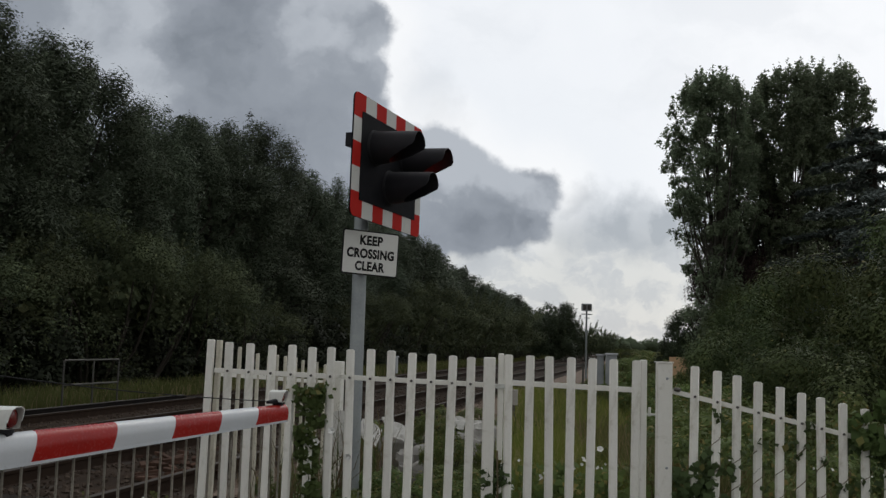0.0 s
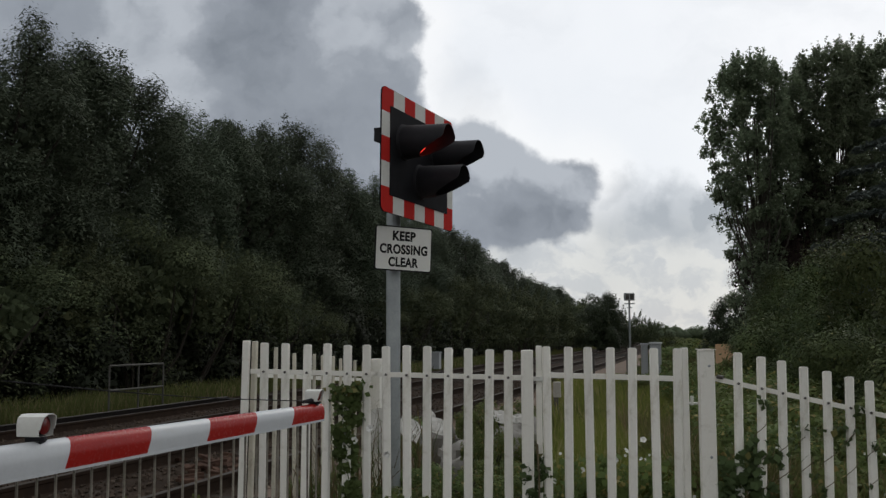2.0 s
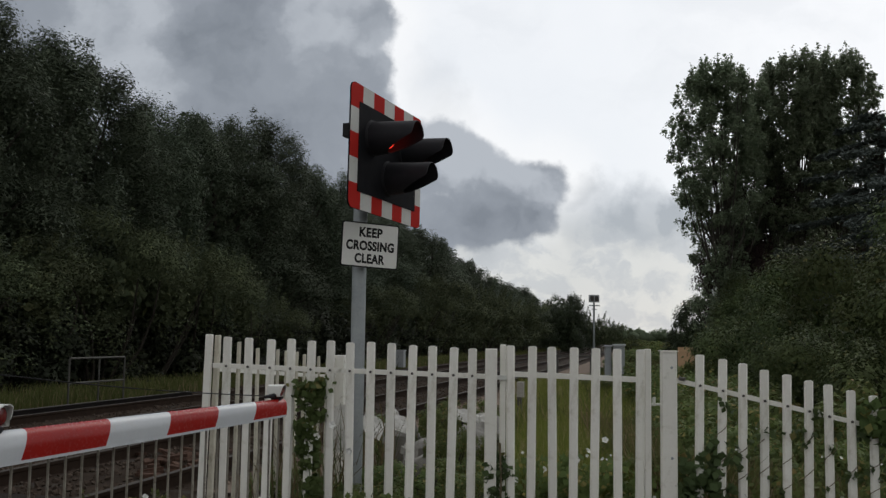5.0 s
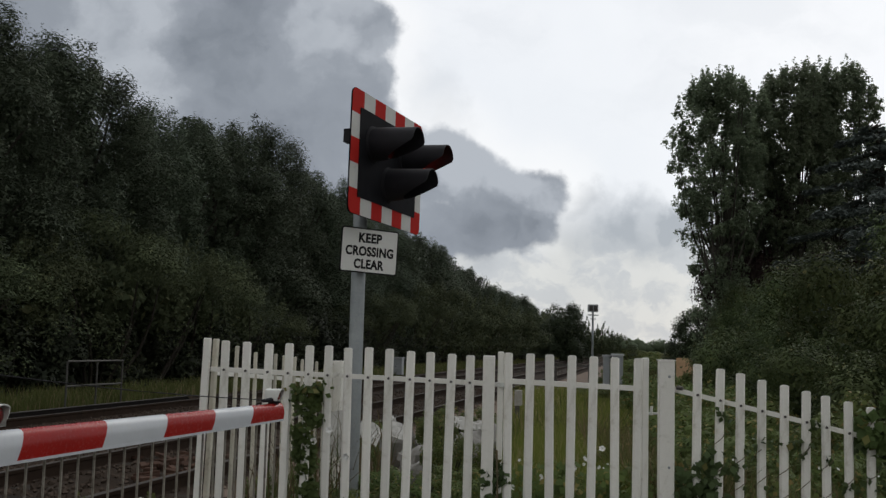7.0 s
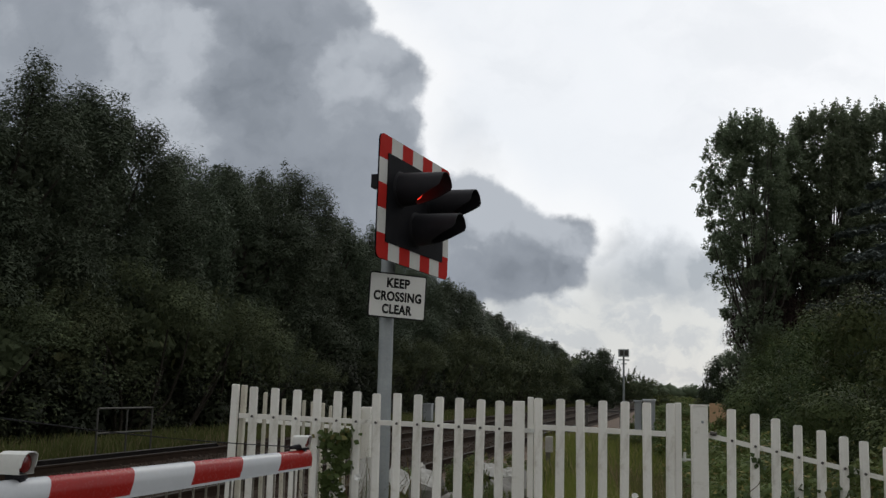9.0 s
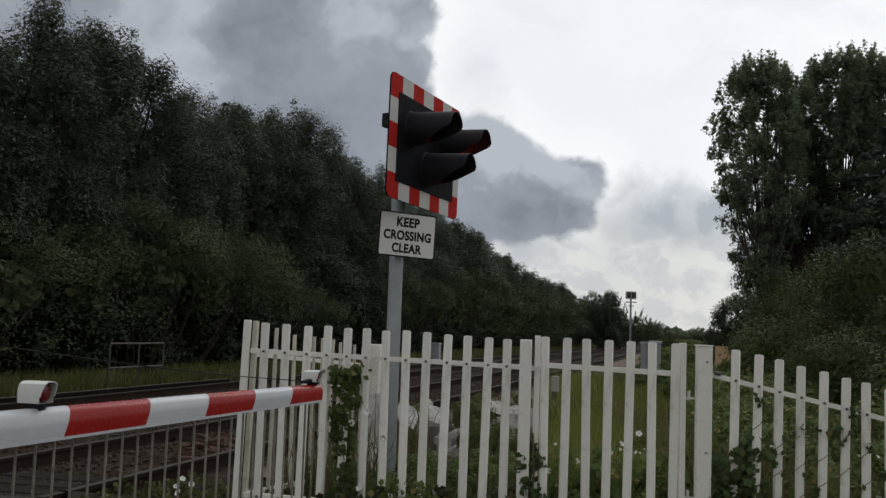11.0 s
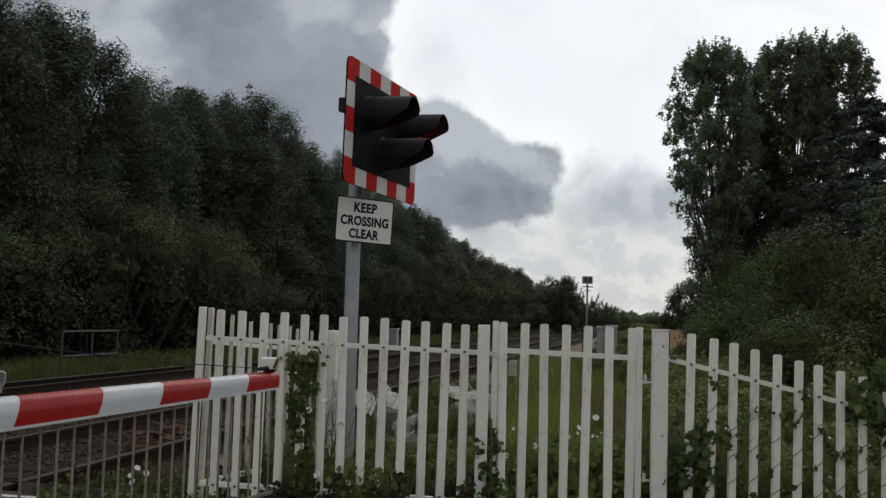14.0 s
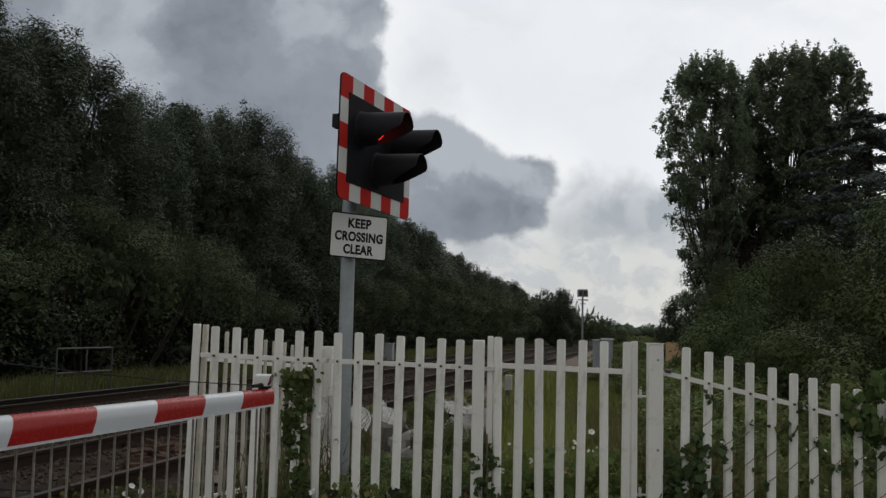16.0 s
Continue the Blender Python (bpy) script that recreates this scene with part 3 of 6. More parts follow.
    m.add([p for r in rings for p in r], [(j * k + i, j * k + i + 1, (j + 1) * k + i + 1, (j + 1) * k + i) for j in range(len(rings) - 1) for i in range(k - 1)])
    tagged(part("track_shoulder", m, SAND_STONE, smooth=True), "pale sandy ballast shoulder beside the near track", "ballast", kind="structure")
    rng = np.random.default_rng(5)
    stones, pale = Mesh(), Mesh()
    for i in range(15000):
        shoulder = i >= 10500
        s = (9.0 + 30 * rng.random() ** 1.4) if shoulder else 6.28 + 26 * rng.random() ** 1.6
        n = rng.uniform(-4.1, -2.5) if shoulder else rng.uniform(-11.6, -2.5)
        z = np.interp(n, [p[0] for p in prof], [p[1] for p in prof])
        c, r = track(n, s, z + 0.01), rng.uniform(0.018, 0.042) * (1.25 if shoulder else 1.0)
        e = Matrix.Rotation(rng.uniform(0, 6.28), 3, Vector(rng.normal(0, 1, 3)))
        (pale if shoulder else stones).add([c + e @ Vector(p) * r for p in ((1.2, 0, 0), (-1.1, 0.2, 0), (0, 0.9, 0.1), (0.1, -1, 0), (0, 0.1, 0.8), (0.1, 0, -0.8))], [(0, 2, 4), (2, 1, 4), (1, 3, 4), (3, 0, 4), (2, 0, 5), (1, 2, 5), (3, 1, 5), (0, 3, 5)])
    tagged(part("shoulder_stones", pale, SAND_STONE), "pale sandy stones on the ballast shoulder", "ballast", kind="stuff")
    tagged(part("ballast_stones", stones, STONE), "loose brown and grey ballast stones", "ballast", kind="stuff")

    for name, centre in (("near", -5.17), ("far", -8.78)):
        tr = thing("railway_track", track(centre, 6.26), "rusty steel rails on sleepers in stone ballast", "railway track", "parallel tracks", "structure")
        turn = Matrix.Rotation(-HEADING, 4, "Z")
        tr.matrix_basis = Matrix.Translation(track(centre, 6.26)) @ turn
        along = [-0.05, 40, 55, 70, 85, 100, 120, 140, 160, 180, 200, 230, 260, 300, 350, 400, 460, 520]
        for x in (-0.7525, 0.7525):
            r, h = Mesh(), Mesh()
            web = [(-0.05, -0.03), (0.05, -0.03), (0.045, 0.0), (0.026, 0.02), (0.024, 0.11), (0.035, 0.12), (0.035, 0.148), (-0.035, 0.148), (-0.035, 0.12), (-0.024, 0.11), (-0.026, 0.02), (-0.045, 0.0)]
            r.loft([[Vector((x + a + bend(y + 6.26), y, b - 0.02)) for a, b in web] for y in along])
            rail = part("rail", r, RAIL_SIDE, tr)
            h.loft([[Vector((x + a + bend(y + 6.26), y, b)) for a, b in ((-0.034, 0.1285), (0.034, 0.1285), (0.034, 0.133), (-0.034, 0.133))] for y in along])
            part("rail_head", h, RAIL_HEAD, rail, "polished running surface")
        bar = Mesh().bevel_box((-1.25, -0.125, -0.16), (1.25, 0.125, -0.015), 0.01).data("sleeper", SLEEPER)
        for i in range(75):
            ob = part("sleeper", bar, SLEEPER, tr)
            ob.matrix_basis = pose(random.uniform(-0.02, 0.02), 0.3 + 0.65 * i, 0.0, 0, 0, random.uniform(-0.6, 0.6))
        rest = Mesh()
        for i in range(75, 420):
            x = bend(6.56 + 0.65 * i)
            rest.box((x - 1.25, 0.3 + 0.65 * i - 0.125, -0.16), (x + 1.25, 0.3 + 0.65 * i + 0.125, -0.015))
        tagged(part("far_sleepers", rest, SLEEPER, tr), kind="stuff")
        # flush rails in the road surface
        flush = Mesh()
        for x in (-0.7525, 0.7525):
            flush.box((x - 0.034, -14, 0.09), (x + 0.034, -0.03, 0.1205))
            flush.box((x - 0.12 if x > 0 else x + 0.05, -14, 0.09), (x - 0.05 if x > 0 else x + 0.12, -0.03, 0.119))
        part("crossing_rails", flush, RAIL_HEAD, tr, "worn rail heads flush with the road")


build_ground()
field = Mesh()
fx, fy = np.linspace(0, 70, 12), np.linspace(63, 86, 12)
tops = [(0.264 * y + x, y, -1.15 if y < 63.1 else -0.95 + 1.75 * (y - 52) / 34 + 0.05 * math.sin(x)) for y in fy for x in fx]
field.add(tops, [(j * 12 + i, j * 12 + i + 1, (j + 1) * 12 + i + 1, (j + 1) * 12 + i) for j in range(11) for i in range(11)])
tagged(part("wheat_field", field, WHEAT), "distant golden field of ripe wheat", "field", kind="structure")


# ---------------------------------------------------------------- white fence and gate
def pale_data(width, height, depth=0.022, paint=WHITE_PALE):
    """A rounded pressed-steel pale with a curved top."""
    cols = 6
    m = Mesh()
    rows = []
    for a, y in ((-1, depth * 0.1), (-0.62, -depth * 0.56), (-0.5, -depth * 0.6), (0.5, -depth * 0.6), (0.62, -depth * 0.56), (1, depth * 0.1)):
        x = a * width / 2
        top = height - 0.0085 * a * a
        rows.append((x, y, top))
    front_low = [(x, y, 0) for x, y, _ in rows]
    front_mid = [(x, y, height - 0.03) for x, y, _ in rows]
    front_top = [(x, y, t) for x, y, t in rows]
    back_low = [(x, depth * 0.4, 0) for x, *_ in rows]
    back_top = [(x, depth * 0.4, t) for x, y, t in rows]
    vs = front_low + front_mid + front_top + back_low + back_top
    fs = []
    for k in range(cols - 1):
        fs += [(k, k + 1, cols + k + 1, cols + k), (cols + k, cols + k + 1, 2 * cols + k + 1, 2 * cols + k), (2 * cols + k, 2 * cols + k + 1, 4 * cols + k + 1, 4 * cols + k), (3 * cols + k + 1, 3 * cols + k, 4 * cols + k, 4 * cols + k + 1), (k + 1, k, 3 * cols + k, 3 * cols + k + 1)]
    for k in (0, cols - 1):
        fs.append((k, cols + k, 2 * cols + k, 4 * cols + k, 3 * cols + k))
    return m.add(vs, fs).data("pale", paint)


PALE = pale_data(0.061, 1.0)
GRIMY_PALE = pale_data(0.06, 1.0, 0.014, DIRTY_SHADED_WHITE)
BOLT = Mesh().tube([(0, -0.026, 0), (0, -0.014, 0)], [0.008, 0.0105], 6).data("bolt", DARK_STEEL)


def fence_y(x):
    return 7.115 - 0.092 * x


def add_pale(owner, x, y, low, top, turn, bolts=(), lean=None, width=1.0, shape=None):
    """A pale of the shared mesh, set upright at its place; bolts are heights on it."""
    ob = part("pale", shape or PALE, None, owner)
    lean = random.gauss(0, 0.35) if lean is None else lean
    local = owner.matrix_basis.inverted() @ pose(x, y, low, random.gauss(0, 0.25), lean, turn)
    ob.matrix_basis = local @ Matrix.Diagonal((width, 1, top - low, 1))
    for z in bolts:
        b = part("bolt", BOLT, None, ob)
        b.matrix_basis = Matrix.Translation((0, 0, (z - low) / (top - low))) @ Matrix.Diagonal((1, 1, 1 / (top - low), 1))
    return ob


def add_rail(owner, a, b, high=0.034, thick=0.03, name="rail"):
    """A straight rail of angle section between two points, in world places."""
    a, b = Vector(a), Vector(b)
    inv = owner.matrix_basis.inverted()
    d = (b - a).normalized()
    back = Vector((-d.y, d.x, 0)).normalized()
    up = Vector((0, 0, 1))
    m = Mesh()
    prof = [(0, -high / 2), (0, high / 2), (thick, high / 2), (thick, high / 2 - 0.008), (0.008, high / 2 - 0.008), (0.008, -high / 2)]
    m.loft([[inv @ (p + back * o + up * h) for o, h in prof] for p in (a, b)])
    return part(name, m, WHITE_POST, owner)


def add_post(owner, x, y, low, top, wide, deep, turn, lean=0.0, paint=None):
    m = Mesh().bevel_box((-wide / 2, -deep / 2, 0), (wide / 2, deep / 2, top - low), 0.006)
    ob = part("post", m, paint or WHITE_POST, owner)
    ob.matrix_basis = owner.matrix_basis.inverted() @ pose(x, y, low, 0, lean, turn)
    return ob


def build_fences():
    fence_turn = -math.degrees(math.atan(0.092))
    main = thing("picket_fence", (-1.46, fence_y(-1.46), 0), "white-painted steel picket fence with bindweed at its foot", "fence", "crossing fences")
    xs = [-1.338, -1.182, -1.035, -0.884, -0.737, -0.587, -0.441, -0.298, -0.162, -0.020, 0.131, 0.268, 0.415]
    top_at = lambda x: 1.383 - 0.026 * x if x < 0.2 else 1.374 - 0.02 * x
    rail_at = lambda x: 1.168 - 0.024 * x
    low_at = lambda x: 0.125 - 0.03 * x
    for i, x in enumerate(xs):
        low = low_at(x) - 0.08 + random.uniform(-0.015, 0.015)
        add_pale(main, x, fence_y(x) - 0.012, low if i not in (6, 7) else 0.20, top_at(x) - 0.006 + random.uniform(-0.006, 0.006), fence_turn, (rail_at(x), low_at(x)))
    for a, b in ((-1.44, -0.51), (-0.53, 0.53)):
        add_rail(main, (a, fence_y(a), rail_at(a)), (b, fence_y(b), rail_at(b)))
        add_rail(main, (a, fence_y(a), low_at(a)), (b, fence_y(b), low_at(b)))
    add_post(main, -1.497, fence_y(-1.47) + 0.0, -0.05, 1.425, 0.05, 0.045, fence_turn, 1.1)
    # recessed side of the post: grime, with its shadow put into the colour
    add_post(main, -1.446, fence_y(-1.43) + 0.06, -0.05, 1.42, 0.034, 0.06, fence_turn, 1.1, DIRTY_SHADED_WHITE)
    add_post(main, 0.551, fence_y(0.551) - 0.015, -0.05, 1.352, 0.084, 0.07, fence_turn)

    gate = thing("gate", (1.66, fence_y(1.66), 0), "closed white picket gate between two white posts", "gate")
    for x in (0.694, 0.832, 0.987, 1.124, 1.266, 1.434, 1.578):
        add_pale(gate, x, fence_y(x) - 0.012, 0.02 + random.uniform(-0.01, 0.01), 1.392 - 0.018 * x, fence_turn, ())
    for x, w in ((0.636, 0.042), (1.643, 0.046)):
        add_post(gate, x, fence_y(x) + 0.018, 0.03, 1.392 - 0.016 * x, w, 0.04, fence_turn)
    for z0, z1 in ((1.178, 1.148), (0.105, 0.09)):
        add_rail(gate, (0.62, fence_y(0.62), z0), (1.66, fence_y(1.66), z1), 0.036)
    for z in (0.98, 0.30):
        h = Mesh()
        h.tube([(0.0, 0.03, z), (0.075, 0.03, z)], 0.008, 6).tube([(0.03, 0.03, z - 0.012), (0.03, 0.03, z + 0.05)], 0.011, 6)
        part("hinge", h, LAMP_WHITE, gate, "white-painted hinge pin")
    latch = Mesh().box((0.585 - 1.66, 0.075, 1.135), (0.66 - 1.66, 0.10, 1.165))
    part("latch", latch, LAMP_WHITE, gate, "small white-painted latch")

    right = thing("picket_fence", (1.78, fence_y(1.78), 0), "white picket fence stepping down a slope, twined with bindweed", "fence", "crossing fences")
    add_post(right, 1.780, fence_y(1.78) - 0.01, -0.05, 1.350, 0.106, 0.09, fence_turn)
    for i in range(15):
        x = 1.981 + 0.1473 * i
        top = 1.338 - 0.2215 * (x - 1.981)
        low = 0.06 - 0.2 * (x - 1.9)
        add_pale(right, x, fence_y(x) - 0.012, low, top + random.uniform(-0.006, 0.006), fence_turn, (top - 0.22, low + 0.07), random.gauss(0.5, 0.4))
    a, b = 1.82, 4.1
    for z in (1.155, 0.11):
        add_rail(right, (a, fence_y(a), z), (b, fence_y(b), z - 0.222 * (b - a)))
    part("post_cap", Mesh().bevel_box((-0.058, -0.062, 1.350), (0.058, 0.040, 1.356), 0.002), WHITE_POST, right)
    for z in (1.24, 0.62):
        part("post_bolt", Mesh().tube([(0.012, -0.062, z), (0.012, -0.054, z)], [0.008, 0.011], 8), GALV, right, "dull round bolt head")
    eye = Mesh().tube([(0.075, -0.01, 1.165), (0.11, -0.035, 1.16)], 0.014, 8)
    part("rail_bolt", eye, DARK_STEEL, right)

    # the return of the fence, running back beside the railway
    back = thing("picket_fence", (-1.44, 7.35, 0), "weathered white picket fence running back beside the railway", "fence", "crossing fences")
    a, b = Vector((-1.43, 7.42, 0)), Vector((-0.76, 9.9, 0))
    d = b - a
    turn = math.degrees(math.atan2(d.y, d.x))
    for i in range(13):
        k = (i + 0.6) / 13
        p = a + d * k
        add_pale(back, p.x, p.y, 0.02, 1.385 - 0.185 * k + random.uniform(-0.012, 0.012), turn, (), random.gauss(0, 0.8), 1.0, GRIMY_PALE)
    for z in (1.17, 0.15):
        add_rail(back, (a.x, a.y, z), (b.x, b.y, z - 0.15))
    add_post(back, -0.72, 9.92, -0.05, 1.235, 0.10, 0.10, turn)


build_fences()


# ---------------------------------------------------------------- lifting barrier, lowered
TIP, NEAR_END = Vector((-0.808, 6.40, 0.977)), Vector((-1.85, 4.20, 0.928))


def build_barrier():
    way = (NEAR_END - TIP).normalized()
    level = Vector((way.x, way.y, 0)).normalized()
    side = Vector((-level.y, level.x, 0))
    length = 8.2
    pivot = TIP + way * length
    barrier = thing("level_crossing_barrier", (pivot.x, pivot.y, 0), "lowered red and white barrier boom with a hanging bar skirt", "barrier")
    home = barrier.matrix_basis.inverted()

    def half(q):
        return 0.052 + 0.0080 * q

    def ring(q, k=1.0, slant=0.0):
        h = half(q) * k
        w = h * 0.72
        prof = [(-w * 0.96, -h), (w * 0.96, -h), (w * 1.04, -h * 0.1), (w, 0.16 * h), (w * 0.9, h * 0.5), (w * 0.7, h * 0.78), (w * 0.4, h * 0.94), (0, h), (-w * 0.4, h * 0.94), (-w * 0.7, h * 0.78), (-w * 0.9, h * 0.5), (-w, 0.16 * h), (-w * 1.04, -h * 0.1)]
        return [home @ (TIP + way * (q + slant * (b / h)) + side * a + Vector((0, 0, b))) for a, b in prof]

    edges = [0.030, 0.374, 0.748, 1.165, 1.615, 2.135, 2.68, 3.2, 3.85, 4.6, 5.4, 6.3, 7.2, length]
    for i, (a, b) in enumerate(zip(edges[:-1], edges[1:])):
        m = Mesh().loft([ring(a, slant=0.0 if i == 0 else -0.022), ring((a + b) / 2), ring(b, slant=-0.022)])
        part("boom_section", m, RED_PAINT if i % 2 == 0 else WHITE_PAINT, barrier, "red band" if i % 2 == 0 else "white band", smooth=True)
    # white edge strip with rivets under the boom
    m = Mesh()
    m.loft([[home @ (TIP + way * q + side * a + Vector((0, 0, b - half(q)))) for a, b in ((-0.038 - 0.0058 * q, -0.007), (0.038 + 0.0058 * q, -0.007), (0.038 + 0.0058 * q, 0.006), (-0.038 - 0.0058 * q, 0.006))] for q in (0.035, length)])
    strip = part("edge_strip", m, WHITE_PAINT, barrier, "white lower edge strip")
    rivet = Mesh().tube([(0, 0, -0.004), (0, 0, 0.004)], [0.006, 0.004], 6).data("rivet", DARK_STEEL)
    for i in range(22):
        q = 0.15 + 0.16 * i
        p = TIP + way * q + side * (-(0.039 + 0.0058 * q)) + Vector((0, 0, -half(q) - 0.003))
        ob = part("rivet", rivet, None, strip)
        ob.matrix_basis = home @ Matrix.Translation(p) @ Matrix.Rotation(math.atan2(side.y, side.x), 4, "Z") @ Matrix.Rotation(radians(90), 4, "Y")
    # skirt of hanging bars and its bottom rail
    low = lambda q: 0.272 - 0.012 * q
    for i in range(62):
        q = 0.06 + 0.105 * i
        top = TIP + way * q + Vector((0, 0, -half(q) - 0.006))
        m = Mesh().tube([home @ top, home @ Vector((top.x + random.uniform(-0.004, 0.004), top.y, low(q)))], 0.0064, 6)
        part("skirt_bar", m, BAR_STEEL, barrier)
    m = Mesh().loft([[home @ (Vector(((TIP + way * q).x, (TIP + way * q).y, low(q))) + side * a + Vector((0, 0, b))) for a, b in ((-0.010, -0.011), (0.010, -0.011), (0.010, 0.008), (-0.010, 0.008))] for q in (0.02, 6.6)])
    part("skirt_rail", m, BAR_STEEL, barrier, "flat bottom rail of the skirt")
    # boom lamps: white hooded casings with a red lens facing the road
    for q, size in ((0.085, 0.74), (2.27, 0.96)):
        foot = TIP + way * q + Vector((0, 0, half(q)))
        face = -side if side.x < 0 else side
        turn = Matrix.Translation(home @ foot) @ Matrix.Rotation(math.atan2(face.y, face.x) + radians(11), 4, "Z") @ Matrix.Scale(size, 4)
        lamp = Mesh()
        lamp.loft([[Vector((x, y * w, 0.022 + z * h)) for y, z in ((-0.050, 0), (0.050, 0), (0.053, 0.06), (0.045, 0.088), (0.02, 0.1), (-0.02, 0.1), (-0.045, 0.088), (-0.053, 0.06))] for x, w, h in ((-0.075, 0.9, 0.92), (-0.07, 0.97, 0.98), (0.045, 1.0, 1.0))], False)
        lamp.loft([[Vector((-0.075, y * 0.9, 0.022 + z * 0.92)) for y, z in ((-0.050, 0), (0.050, 0), (0.053, 0.06), (0.045, 0.088), (0.02, 0.1), (-0.02, 0.1), (-0.045, 0.088), (-0.053, 0.06))], [Vector((-0.078, y * 0.8, 0.026 + z * 0.85)) for y, z in ((-0.050, 0), (0.050, 0), (0.053, 0.06), (0.045, 0.088), (0.02, 0.1), (-0.02, 0.1), (-0.045, 0.088), (-0.053, 0.06))]], True)
        # the hood reaches further at the top than at the bottom
        lamp.loft([[Vector((0.045, y, 0.022 + z)) for y, z in ((-0.053, 0.03), (-0.053, 0.06), (-0.045, 0.088), (-0.02, 0.1), (0.02, 0.1), (0.045, 0.088), (0.053, 0.06), (0.053, 0.03), (0.049, 0.03), (0.049, 0.058), (0.042, 0.084), (0.018, 0.095), (-0.018, 0.095), (-0.042, 0.084), (-0.049, 0.058), (-0.049, 0.03))],
                   [Vector((0.05 + 0.28 * max(z - 0.03, 0), y, 0.022 + z)) for y, z in ((-0.053, 0.03), (-0.053, 0.06), (-0.045, 0.088), (-0.02, 0.1), (0.02, 0.1), (0.045, 0.088), (0.053, 0.06), (0.053, 0.03), (0.049, 0.03), (0.049, 0.058), (0.042, 0.084), (0.018, 0.095), (-0.018, 0.095), (-0.042, 0.084), (-0.049, 0.058), (-0.049, 0.03))]], True)
        for p in range(len(lamp.verts)):
            lamp.verts[p] = tuple(turn @ Vector(lamp.verts[p]))
        casing = part("boom_lamp", lamp, LAMP_WHITE, barrier, "white lamp casing", smooth=True)
        lens = Mesh().tube([turn @ Vector((0.02, 0, 0.07)), turn @ Vector((0.036, 0, 0.07)), turn @ Vector((0.044, 0, 0.07))], [0.043 * size, 0.043 * size, 0.03 * size], 16)
        part("lens", lens, LENS_RED, casing, "red glass lens", smooth=True)
        foot_mesh = Mesh().box((-0.05, -0.02, -0.02), (0.03, 0.02, 0.024), turn).box((0.0, -0.035, 0.004), (0.06, -0.012, 0.02), turn)
        part("bracket", foot_mesh, BLACK_HOOD, casing, "black mounting bracket")
    # stay wire from the tip lamp back towards the pedestal
    a = TIP + way * 0.16 + Vector((0, 0, 0.075))
    b = TIP + way * 2.6 + Vector((0.0, 0.0, 0.36))
    c = TIP + way * (length - 0.4) + Vector((0, 0, 0.75))
    points = []
    for k in range(13):
        t = k / 12
        p = a.lerp(b, t)
        points.append(home @ (p - Vector((0, 0, 0.02 * math.sin(math.pi * t)))))
    points.append(home @ c)
    part("stay_wire", Mesh().tube(points, 0.0032, 5), SIGN_BLACK, barrier, "thin dark stay wire")
    clip = Mesh().tube([home @ (a - way * 0.05), home @ (a + way * 0.06)], [0.016, 0.01], 6)
    part("wire_clip", clip, BLACK_HOOD, barrier)
    base = Mesh().bevel_box((-0.3, -0.35, 0), (0.3, 0.35, 1.25), 0.03)
    part("pedestal", base, GREY_CABINET, barrier, "grey machine pedestal")


build_barrier()


# ---------------------------------------------------------------- flashing road signal on its pole
BOARD_TL = Vector((-0.513, 7.60, 3.408))
BOARD_W, BOARD_H = 1.42, 0.99
# the board hangs about a degree out of level
BOARD_U = Vector((0.3866, 0.9220, -0.0196)).normalized()
BOARD_N = Vector((BOARD_U.y, -BOARD_U.x, 0)).normalized()
BOARD_UP = BOARD_N.cross(BOARD_U)
POLE = Vector((-0.464, 8.31, 0))
SIGNAL_LAMPS = {"left": (0.27, 0.392), "right": (0.735, 0.392), "amber": (0.5, 0.668)}


def board_pose():
    """Axes of the board: x along it, y out of its face, z up; at its top left corner."""
    m = Matrix.Identity(4)
    for i, axis in enumerate((BOARD_U, BOARD_N, BOARD_UP)):
        m.col[i][:3] = axis
    m.translation = BOARD_TL
    return m


